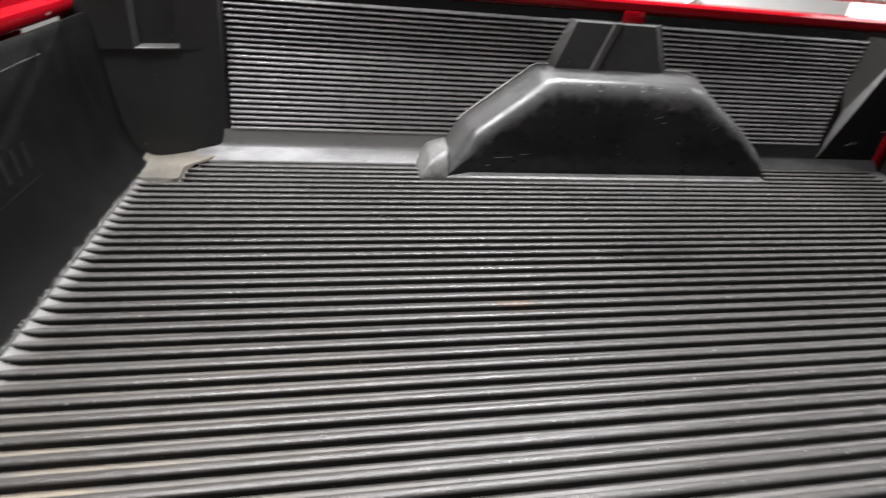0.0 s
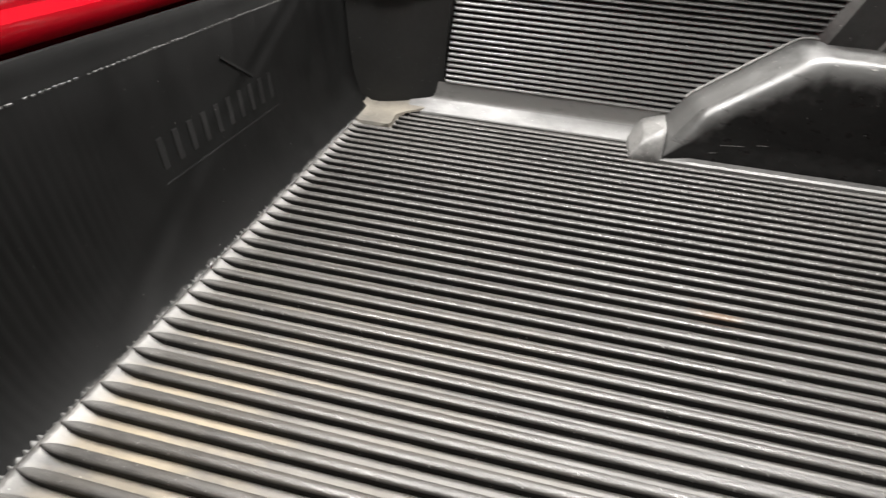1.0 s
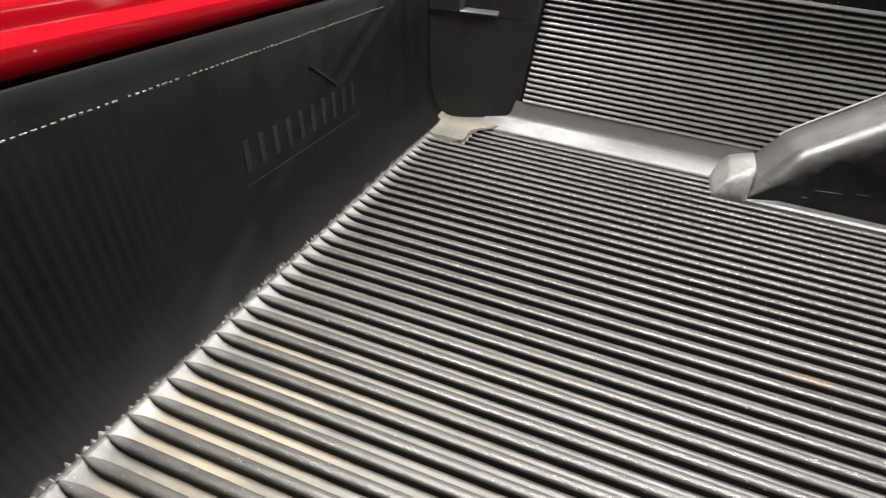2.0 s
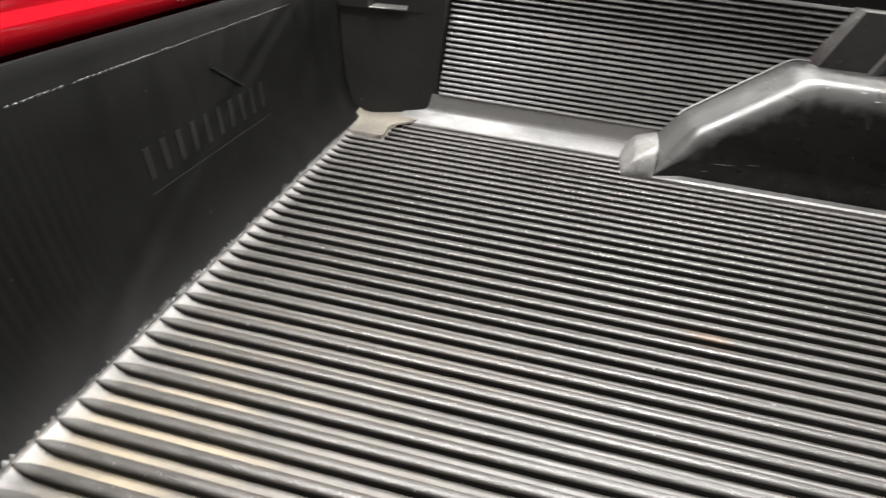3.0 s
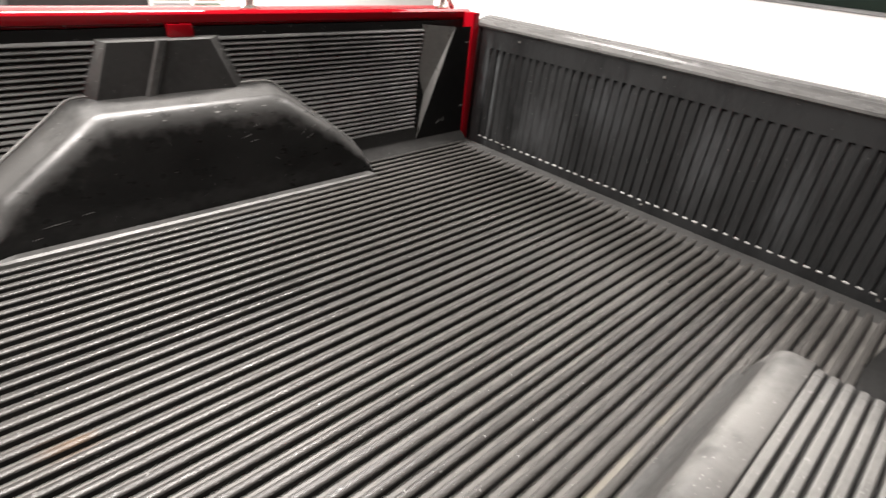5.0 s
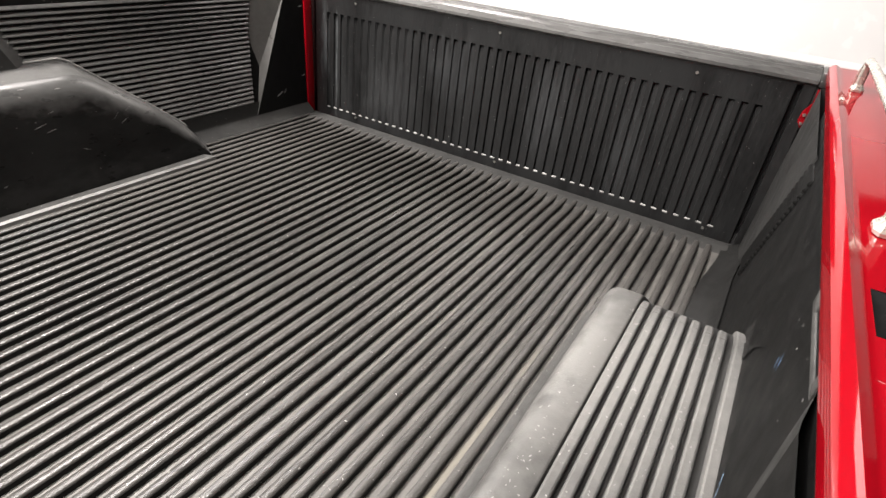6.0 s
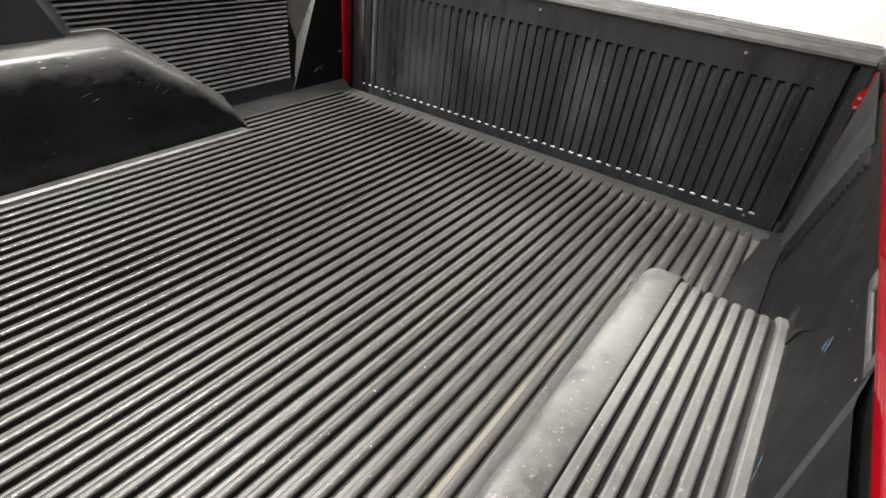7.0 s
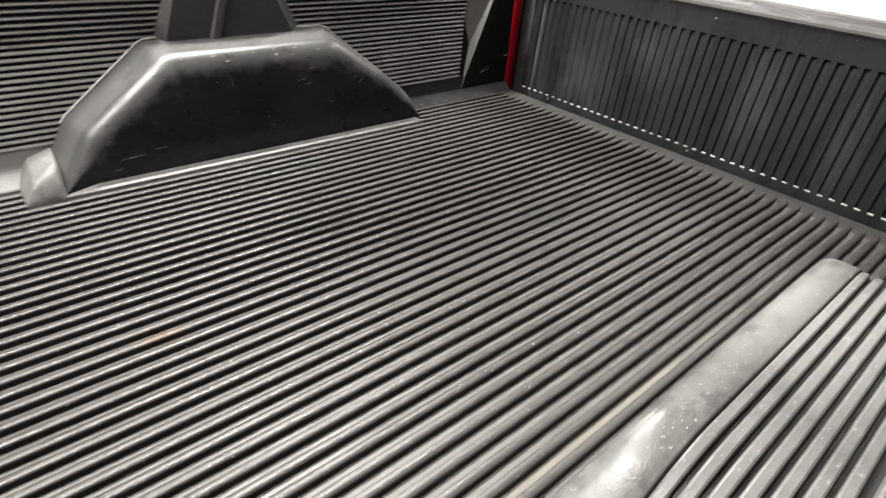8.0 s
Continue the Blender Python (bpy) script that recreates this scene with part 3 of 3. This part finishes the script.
SCUFF = plastic("scratched_plastic", (0.10, 0.098, 0.094), (0.35, 0.345, 0.33), 0.6, 0.5)
for x, z, dx, dz in ((0.286, 0.101, 0.003, 0.001), (0.455, 0.150, 0.012, 0.003), (0.470, 0.138, 0.010, 0.002), (0.482, 0.171, 0.006, 0.002), (0.600, 0.140, 0.008, 0.006), (0.615, 0.128, 0.010, 0.005), (0.63, 0.150, 0.006, 0.004), (0.055, 0.047, 0.024, 0.002), (0.110, 0.055, 0.012, 0.001), (0.02, 0.028, 0.008, 0.001), (0.36, 0.06, 0.004, 0.001), (0.52, 0.09, 0.005, -0.002)):
    sliver(x, z, dx, dz, 0.0005, SCUFF, far_arch, lambda v: 1.192 + 0.053 * v / 0.22 - 0.0012)


# worn flecks along the far arch's shoulder
rng = random.Random(5)
for k in range(9):
    x, u, w, h = rng.uniform(0.19, 0.53), rng.uniform(-0.16, 0.12), rng.uniform(0.002, 0.007), rng.uniform(0.0004, 0.0010)
    y, z = 1.2474 - 0.0336 * u - 0.0008, 0.2105 - 0.0552 * u + 0.0006
    part("fleck", shifted(loft([[(x - w, y + h * 0.3, z + h * 0.5), (x - w, y - h * 0.3, z - h * 0.5)], [(x, y + h, z + h * 1.7), (x, y - h, z - h * 1.7)], [(x + w, y + h * 0.3, z + h * 0.7), (x + w, y - h * 0.3, z - h * 0.3)]])), SCUFF, far_arch, smooth=False)

# chips and scratches on the floor ribs; on the near arch, abraded specks and their sparkle
CHIP = plastic("pale_chip_plastic", (0.22, 0.217, 0.21), (0.50, 0.495, 0.48), 0.7, 0.38)
chip_mesh = obj("chip_master", loft([[(-1, -0.25, 0), (-1, 0.25, 0)], [(-0.3, -0.9, 0.25), (-0.3, 0.8, 0.25)], [(0.4, -0.7, 0.25), (0.4, 1.0, 0.25)], [(1, -0.2, 0), (1, 0.2, 0)]]), CHIP, False)
chip_data = chip_mesh.data
bpy.data.objects.remove(chip_mesh)


def chip(parent, x, y, z, size, slim, turn):
    ob = new("chip", chip_data)
    ob.parent = parent
    ob.matrix_basis = Matrix.LocRotScale((x, y, z + LZ), Euler((0, 0, turn)), (size, size * slim, size * 0.3))


rng = random.Random(11)
for k in range(110):
    row = rng.randint(8, 42)
    x = rng.uniform(-0.3, 1.15) if k < 40 else rng.gauss(0.5, 0.25)
    chip(floor_pan, min(1.18, max(-0.6, x)), PHASE + PITCH * row + rng.uniform(-0.004, 0.004), 0.0002, rng.uniform(0.0008, 0.0024), rng.uniform(0.2, 0.5), rng.uniform(0.2, 1.9))
for k in range(70):
    chip(near_arch, rng.gauss(0.245, 0.06), rng.uniform(0.096, 0.116), 0.2218, rng.uniform(0.0005, 0.0014), rng.uniform(0.25, 0.6), rng.uniform(-0.6, 0.9))
for k in range(36):
    row = rng.randint(0, 6)
    chip(near_arch, rng.uniform(0.19, 0.40), 0.0855 - 0.0137 * row + rng.uniform(-0.002, 0.002), 0.2220, rng.uniform(0.0005, 0.0013), rng.uniform(0.25, 0.6), rng.uniform(-0.6, 0.9))

# raised panel above each arch
def tower(y_wall, s):
    o = [(0.160, 0.240), (0.211, 0.352), (0.468, 0.352), (0.520, 0.240)]
    i = [(0.190, 0.238), (0.228, 0.347), (0.432, 0.347), (0.482, 0.236)]
    bm = bmesh.new()
    a = [bm.verts.new((x, y_wall, z)) for x, z in o]
    b = [bm.verts.new((x, y_wall - s * 0.028, z)) for x, z in i]
    bm.faces.new(b).material_index = 1
    for k in range(3):
        bm.faces.new((a[k], a[k + 1], b[k + 1], b[k]))
    return bm


tw = part("raised_panel", shifted(tower(1.345, 1)), WELL, liner, smooth=False)
tw.data.materials.append(PANEL)
yb = 1.345 - 0.028
part("ridge", shifted(loft([[(0.281, yb, 0.237), (0.287, yb - 0.006, 0.237), (0.300, yb - 0.006, 0.237), (0.307, yb, 0.237)],
                            [(0.320, yb, 0.349), (0.325, yb - 0.006, 0.349), (0.338, yb - 0.006, 0.349), (0.344, yb, 0.349)]])), WELL, tw)
# near side: a slanting moulded step and a framed slot under the rail
step = part("raised_panel", shifted(loft([[(x, near_y(z) + d, z) for x, d in ((-0.2, 0.008), (0.247 + 0.19 * (z - 0.342), 0.008))] for z in (0.2, 0.25, 0.30, 0.371)])), WALL, liner)
part("flank", shifted(loft([[(x + 0.19 * (z - 0.342), near_y(z) + d, z) for x, d in ((0.247, 0.008), (0.256, 0.0068), (0.292, -0.001))] for z in (0.2, 0.25, 0.30, 0.371)])), COLUMN, step)
slot = joined(*[box(x0, x1, -0.045, y1, z0, z1, 0.0015) for x0, x1, y1, z0, z1 in ((0.292, 0.405, -0.0262, 0.361, 0.367), (0.292, 0.303, -0.0262, 0.3635, 0.376), (0.382, 0.405, -0.0262, 0.3635, 0.376))])
part("slot_frame", shifted(slot), WELL, liner)
BLUE = simple("blue_paint_fleck", (0.10, 0.22, 0.42), (0.25, 0.4, 0.55), 0.5, 0.0, 40, 0.1)
for x, z, dx, dz in ((0.385, 0.318, 0.004, 0.006), (0.392, 0.312, 0.003, 0.004), (0.335, 0.238, 0.005, 0.003), (0.325, 0.232, 0.003, 0.003)):
    sliver(x, z, dx, dz, 0.0012, BLUE, near, lambda v: near_y(v) + 0.0012)
part("slot_shade", shifted(box(0.300, 0.378, -0.045, -0.0290, 0.3645, 0.376, 0.001)), FACE, liner, "dark block standing in for the shade of the open slot")


# rear corner panels that step inward
def corner_panel(y_wall, y_in):
    bm = bmesh.new()
    pts = [(1.010, y_wall, 0.0), (1.070, y_wall, 0.36), (1.172, y_in, 0.356), (1.030, y_in, 0.0), (1.24, y_in, 0.356), (1.24, y_in, 0.0)]
    v = [bm.verts.new(p) for p in pts]
    bm.faces.new((v[0], v[1], v[2], v[3]))
    bm.faces.new((v[3], v[2], v[4], v[5]))
    return bm


PAD = plastic("dust_caked_plastic", (0.05, 0.047, 0.041), (0.20, 0.178, 0.142), 0.65, 0.6)
pad_rows = [(1.158, -0.009, -0.700), (1.163, -0.001, -0.676), (1.172, 0.0005, -0.671), (1.19, 0.001, -0.672), (1.21, 0.0012, -0.674), (1.220, 0.0014, -0.673), (1.230, 0.0017, -0.668), (1.240, 0.0022, -0.659), (1.250, 0.0029, -0.647), (1.262, 0.0045, -0.631), (1.276, 0.008, -0.613), (1.292, 0.016, -0.600), (1.306, 0.030, -0.590)]
part("corner_pad", shifted(loft([[(-0.762 + (xe + 0.762) * t, y, z + (0.012 if t == 0 else 0.004 if t == 0.08 else 0) - ((0.010 if y < 1.235 else 0.004) if t == 1 else 0)) for t in (0, 0.08, 0.2, 0.4, 0.6, 0.8, 0.93, 0.985, 1)] for y, z, xe in pad_rows])), PAD, floor_pan, "pad caked with pale dust")
far_panel = part("corner_panel", shifted(corner_panel(1.342, 1.30)), WALL, liner, smooth=False)
far_panel.data.materials.append(PALE_MOULDING)
far_panel.data.polygons[0].material_index = 1


def near_panel():
    """A flat panel behind the ribs' ends, thicker towards the tailgate."""
    edge = [(1.046, 0.065), (0.985, 0.13), (0.900, 0.22), (0.835, 0.29), (0.772, 0.360)]
    inner = [(x, near_y(z) + 0.0014, z) for x, z in edge]
    return loft([inner, [(x + 0.010, near_y(z) + 0.0030, z) for x, z in edge], [(1.244, near_y(z) + 0.0032, z - 0.062 * (1 - (z - 0.065) / 0.295)) for x, z in edge], [(1.244, -0.05, z - 0.062 * (1 - (z - 0.065) / 0.295)) for x, z in edge]])


part("corner_panel", shifted(near_panel()), COLUMN, liner, smooth=False)


for x, z, dx, dz in ((1.226, 0.311, 0.007, 0.001), (1.228, 0.113, 0.006, 0.001), (1.13, 0.073, 0.010, 0.006), (1.15, 0.078, 0.004, 0.007)):
    part("scuff", shifted(loft([[(x - dx, 1.2985, z - dz - 0.0012), (x - dx, 1.2985, z - dz + 0.0012)], [(x, 1.2975, z - 0.0018), (x, 1.2975, z + 0.0018)], [(x + dx, 1.2985, z + dz - 0.0012), (x + dx, 1.2985, z + dz + 0.0012)]])), EDGE, liner)

# front corner columns with a pocket
def column(s, base):
    def q(x, y, z):
        return (x, base + s * y, z)
    bm = joined(
        loft([[q(-0.86, 1.24, z), q(-0.745 - 0.15 * max(0, z - 0.03) , 1.268, z), q(-0.60 - 0.0 * z, 1.302, z), q(-0.587 + 0.02 * z, 1.308, z), q(-0.58 + 0.02 * z, 1.345, z)] for z in (0.0, 0.03, 0.12, 0.24)]),
        loft([[q(-0.86, 1.24, z), q(-0.775, 1.262, z), q(-0.745, 1.268, z), q(-0.745, 1.31, z), q(-0.662, 1.33, z), q(-0.662, 1.288, z), q(-0.60, 1.302, z), q(-0.587 + 0.02 * z, 1.308, z), q(-0.58 + 0.02 * z, 1.345, z)] for z in (0.24, 0.30, 0.358)]),
        loft([[q(-0.745, 1.266, 0.241), q(-0.662, 1.286, 0.241)], [q(-0.745, 1.32, 0.241), q(-0.662, 1.34, 0.241)]]))
    return bm


for sgn, base in ((1, 0), (-1, 1.32)):
    col = part("corner_column", shifted(column(sgn, base)), COLUMN, liner)
    part("ledge", shifted(prism([(-0.743, base + sgn * 1.265), (-0.664, base + sgn * 1.284), (-0.664, base + sgn * 1.33), (-0.743, base + sgn * 1.31)], "z", 0.2405, 0.2445, 0.001, 1)), PALE_MOULDING, col, "grey ledge, the light on it put into the colour")

# ---- the truck ----
truck = thing("pickup_truck", "red pickup truck with an open cargo bed, parked", "pickup truck", (0, 0, GROUND))
TZ = -GROUND


def lifted(bm):
    bmesh.ops.translate(bm, verts=bm.verts, vec=(0, 0, TZ))
    return bm


def rail(y0, s):
    """Side rail: a folded sheet with a rounded inner edge, an upper ridge and a shoulder."""
    prof = [(0.04, 0.350), (0.014, 0.354), (0.011, 0.358), (0.010, 0.374), (0.001, 0.377), (0.0, 0.380), (0.0, 0.394), (0.003, 0.398), (0.008, 0.401), (0.013, 0.399), (0.016, 0.397), (0.020, 0.397), (0.066, 0.398), (0.09, 0.399), (0.12, 0.392), (0.135, 0.375), (0.14, 0.30), (0.165, 0.15), (0.17, -0.1), (0.16, -0.38)]
    bm = loft([[(x, y0 + s * y, z) for y, z in prof] for x in (-0.93, -0.4, 0.1, 0.322, 0.378, 0.6, 1.1, 1.27)])
    hole = [] if s > 0 else [f for f in bm.faces if 0.33 < f.calc_center_median().x < 0.37 and 0.03 < abs(f.calc_center_median().y - y0) < 0.06 and f.calc_center_median().z > 0.39]
    bmesh.ops.delete(bm, geom=hole, context="FACES")
    return bm


part("side_rail", lifted(rail(1.338, 1)), RED, truck, "red painted bed rail")
part("side_rail", lifted(rail(-0.024, -1)), RED, truck, "red painted bed rail")
part("front_rail", lifted(loft([[(x, y, z) for x, z in [(-0.90, 0.30), (-0.852, 0.303), (-0.841, 0.308), (-0.833, 0.320), (-0.8305, 0.328), (-0.8315, 0.334), (-0.837, 0.339), (-0.8425, 0.343), (-0.8435, 0.348), (-0.8425, 0.355), (-0.844, 0.361), (-0.849, 0.369), (-0.862, 0.377), (-0.89, 0.382), (-0.96, 0.384), (-0.98, 0.375), (-0.985, -0.38)]] for y in (-0.02, 0.3, 0.66, 1.0, 1.34)])), RED, truck, "red painted front bed rail, chipped")
part("rear_post", lifted(box(1.243, 1.272, 1.296, 1.40, -0.05, 0.395, 0.003)), RED, truck)
part("rear_post", lifted(box(1.246, 1.272, -0.10, -0.034, -0.05, 0.352, 0.003)), RED, truck)
part("latch_plate", lifted(prism([(-0.05, 0.352), (-0.022, 0.352), (-0.024, 0.325), (-0.013, 0.310), (-0.011, 0.290), (-0.018, 0.278), (-0.05, 0.270)], "x", 1.266, 1.272, 0.001, 1)), RED, truck, "red painted latch plate")
part("stake_pocket", lifted(joined(box(0.320, 0.380, -0.092, -0.042, 0.30, 0.304), box(0.318, 0.322, -0.092, -0.042, 0.304, 0.3965), box(0.378, 0.382, -0.092, -0.042, 0.304, 0.3965))), RUBBER, truck, "stake pocket in the rail, lined black for its inner shade")
part("bed_floor", lifted(box(-0.95, 1.262, -0.12, 1.44, -0.10, -0.04, 0.004)), RED, truck)
for y in (-0.1, 1.42):
    part("wheel", lifted(tube([(0.36, y - 0.11, -0.40), (0.36, y - 0.10, -0.40), (0.36, y + 0.10, -0.40), (0.36, y + 0.11, -0.40)], 0.38, 32)), RUBBER, truck)
part("cab", lifted(box(-2.4, -1.03, -0.1, 1.42, -0.40, 0.50, 0.03)), RED, truck)
part("chassis", lifted(box(-2.3, 1.2, 0.25, 1.07, GROUND, -0.10, 0.02)), RUBBER, truck)
part("bracket", lifted(box(0.352, 0.405, 1.333, 1.35, 0.345, 0.376, 0.002)), RED, truck)

for z in (0.286, 0.303):
    part("striker_bolt", lifted(tube([(1.268, -0.018, z), (1.263, -0.018, z), (1.262, -0.018, z)], 0.003, 10)), STEEL, truck, "steel latch bolt")

# ---- tailgate ----
gate = thing("tailgate", "closed tailgate with black slotted plastic liner", "tailgate", (1.3, 0.66, -0.02))
GX = 1.29


def gated(bm):
    bmesh.ops.translate(bm, verts=bm.verts, vec=(-1.3, -0.66, 0.02))
    return bm


SLOTS = [0.064 + 0.02644 * i for i in range(46)]


def gate_panel():
    """One sheet with upright slots pressed into it: a shallow floor and a deep groove along one edge."""
    bm = bmesh.new()
    cols = [(-0.0195, 0), (0.002, 0), (0.0035, 1.6), (0.0125, 1.6), (0.014, 0)]
    for y in SLOTS:
        faded = 0.15 if 0.95 < y < 1.2 else 0.42 if y > 0.7 else 0.85
        cols += [(y - 0.0068, 0), (y - 0.0060, 0.35), (y + (0.0030 if y > 0.5 else 0.0020), 0.4), (y + (0.0036 if y > 0.5 else 0.0026), 1.5 * faded), (y + 0.0066, 1.5 * faded), (y + 0.0072, 0)]
    cols += [(1.307, 0), (1.3085, 1.6), (1.3125, 1.6), (1.314, 0), (1.338, 0)]
    rows = [(-0.03, 0, 0), (0.008, 0, 0), (0.013, 1, 0), (0.272, 1, 0), (0.2955, 2.4, 0), (0.2965, 0, 0), (0.345, 0, 0)]
    rows += [(z, 0, d) for z, d in ((0.351, 0.0), (0.357, -0.006), (0.363, -0.005), (0.368, 0.003), (0.372, 0.010), (0.3715, 0.016), (0.377, 0.022), (0.3765, 0.030), (0.381, 0.036), (0.3805, 0.046), (0.383, 0.055), (0.381, 0.085), (0.36, 0.092))]
    grid = [[bm.verts.new((GX + 0.012 * (z / 0.35) + (0.017 if a == 1.6 and 0 < z < 0.346 else min(0.0105, 0.0065 * a * b)) + d, y, z)) for z, b, d in rows] for y, a in cols]
    for p, q in zip(grid, grid[1:]):
        for i in range(len(rows) - 1):
            bm.faces.new((p[i], p[i + 1], q[i + 1], q[i]))
    return bm


gp = part("liner_panel", gated(gate_panel()), GATE, gate, angle=0.4)
gp.data.materials.append(CAP)
for f in gp.data.polygons:
    f.material_index = 1 if f.center.z - 0.02 > 0.352 else 0
for y in SLOTS:
    part("slot_lip", gated(box(GX - 0.0002, GX + 0.006, y - 0.0066, y + 0.0066, 0.0095, 0.0138, 0.001, 1)), EDGE, gp)
for y, z in ((0.20, 0.334), (0.678, 0.334), (1.15, 0.334), (0.078, 0.002), (0.636, 0.002), (1.14, 0.002)):
    x = GX + 0.012 * (z / 0.35)
    part("screw", gated(tube([(x + 0.002, y, z), (x - 0.0012, y, z), (x - 0.002, y, z)], 0.0034, 10)), STEEL, gp, "steel screw head")
rng = random.Random(21)
for k in range(26):
    z = rng.uniform(0.03, 0.30)
    ob = new("chip", chip_data)
    ob.parent = gp
    size = rng.uniform(0.0008, 0.0019)
    ob.matrix_basis = Matrix.LocRotScale((GX + 0.012 * z / 0.35 - 1.3004, rng.choice(SLOTS) + 0.0132 - 0.66, z + 0.02), Euler((rng.uniform(0, 3), radians(-90), 0)), (size, size * 0.5, size * 0.3))
part("cap_end", gated(box(1.297, 1.385, -0.052, -0.0198, 0.350, 0.3805, 0.006)), WELL, gate)
part("gap_blocker", gated(box(1.306, 1.314, -0.09, -0.004, -0.02, 0.362, 0.002)), RUBBER, gate, "black strip added to darken the gap beside the tailgate")
part("outer_skin", gated(box(1.325, 1.385, -0.02, 1.34, -0.38, 0.374, 0.01)), RED, gate, "red painted outer skin")


# ---- chrome rails on the bed sides ----
def bed_bar(x, y, end, k):
    """A bent tube on flanged feet; end is the tube's rear tip and k its thickness."""
    t = thing("bed_rail_bar", "polished steel tube rail on short feet along the bed side", "bed rail", (x, y, 0.398), "bed rail bars")
    pts = [(-0.93, 0, 0.005), (-0.90, 0, 0.028), (-0.86, 0, 0.045)] + [(-0.8 + (end + 0.67) * i / 10, 0, 0.046) for i in range(11)] + [(end - 0.055, 0, 0.044), (end - 0.025, 0, 0.030), (end - 0.010, 0, 0.012), (end, 0, 0.003)]
    part("tube", tube(pts, 0.0085 * k), CHROME, t)
    for fx in (-0.86, -0.295, 0.26, end - 0.045):
        foot = part("foot", loft([[(fx + u * w * k, v * d * k, z) for u, v in ((-1, -0.6), (-0.6, -1), (0.6, -1), (1, -0.6), (1, 0.6), (0.6, 1), (-0.6, 1), (-1, 0.6))] for w, d, z in ((0.022, 0.013, 0.0), (0.022, 0.013, 0.003), (0.019, 0.011, 0.0045), (0.0085, 0.0075, 0.010), (0.0075, 0.007, 0.042))], True, True), CHROME, t, "flanged foot")
        for u in (-1, 1):
            part("bolt", tube([(fx + u * 0.0145 * k, 0, 0.003), (fx + u * 0.0145 * k, 0, 0.0068), (fx + u * 0.0145 * k, 0, 0.0075)], 0.003 * k, 6), STEEL, foot)
    return t


bed_bar(0.3, 1.38, 0.93, 1.0)
bed_bar(0.22, -0.058, 0.88, 0.7)

# ---- parked white vehicle behind the tailgate ----
van = thing("parked_van", "white parked van with dark side windows", "van", (3.6, 1.0, GROUND))
V = -GROUND
sidep = [(0.10, -0.45), (0.0, -0.40), (-0.03, -0.1), (-0.02, 0.10), (0.0, 0.12), (0.0, 0.30), (0.06, 0.75), (0.14, 1.05), (0.26, 1.42)]
b = loft([[(x, y, z + V) for x, z in sidep] + [(1.7, y, 1.46 + V), (1.8, y, -0.45 + V)] for y in (-4.0, -1, 1, 3.0)], True, True)
part("body", b, WHITE, van)
def ring(y0, y1, z0, z1, r, n=6):
    c = []
    for cy, cz, a0 in ((y1 - r, z1 - r, 0), (y0 + r, z1 - r, 90), (y0 + r, z0 + r, 180), (y1 - r, z0 + r, 270)):
        c += [(cy + r * math.cos(radians(a0 + 90 * i / n)), cz + r * math.sin(radians(a0 + 90 * i / n))) for i in range(n + 1)]
    return c


def lean(z):
    return 0.06 * (z - 0.30) / 0.45


wnd = part("window", loft([[(lean(z) - d, y - 1.0, z + V) for y, z in ring(0.55 - e, 1.46 + e, 0.465 - e, 0.86 + e, 0.08)] for d, e in ((0.0, 0.0), (0.012, 0.004), (0.012, 0.018), (-0.004, 0.022))], True), TRIM, van)
part("pane", loft([[(lean(z) - 0.004, y - 1.0, z + V) for y, z in ring(0.55 - e, 1.46 + e, 0.465 - e, 0.86 + e, 0.08)] for e in (0.0, -0.08)], True, True), GLASS, wnd)
for y in (-2.9, 2.0):
    part("wheel", tube([(0.05, y, 0.33), (0.06, y, 0.33), (0.28, y, 0.33), (0.29, y, 0.33)], 0.33, 28), RUBBER, van)

# ---- things beyond the far rail ----
cabinet = thing("black_cabinet", "plain black cabinet standing on the hall floor", "cabinet", (1.0, 5.0, GROUND))
part("body", box(-0.45, 0.45, 0.0, 0.5, 0.0, 1.3, 0.01), BLACK, cabinet)
part("plinth", box(-0.43, 0.43, 0.02, 0.48, -0.001, 0.05), GREY, cabinet)
crate = thing("slatted_crate", "dark grey slatted metal crate on the floor", "crate", (-0.1, 5.0, GROUND))
part("body", box(-0.23, 0.23, 0.012, 0.5, 0.0, 0.85, 0.005), TRIM, crate)
for k in range(12):
    part("slat", box(-0.23, 0.23, 0.0, 0.015, 0.05 + 0.065 * k, 0.09 + 0.065 * k, 0.003, 1), GREY, crate)
shelf = thing("shelf_unit", "white shelf unit with grey end panel on the floor", "shelf", (1.95, 5.0, GROUND))
for x in (-0.16, 0.24, -0.48):
    part("post", box(x - 0.015, x + 0.015, 0.0, 0.03, 0.0, 1.4, 0.003), PLASTER, shelf)
    part("post", box(x - 0.015, x + 0.015, 0.37, 0.4, 0.0, 1.4, 0.003), PLASTER, shelf)
part("end_panel", box(-0.47, -0.18, 0.012, 0.03, 0.1, 0.83, 0.002), GREY, shelf)
part("back_panel", box(-0.16, 0.24, 0.38, 0.395, 0.1, 1.2, 0.002), GREEN, shelf)
for z in (0.45, 0.72, 1.1):
    part("board", box(-0.48, 0.25, 0.005, 0.395, z, z + 0.018, 0.002), PLASTER, shelf)
carton = thing("carton", "red cardboard carton on a shelf board", "box", (1.93, 5.12, GROUND + 0.739))
part("body", box(-0.11, 0.08, -0.08, 0.1, 0.0, 0.12, 0.003), BOXRED, carton)
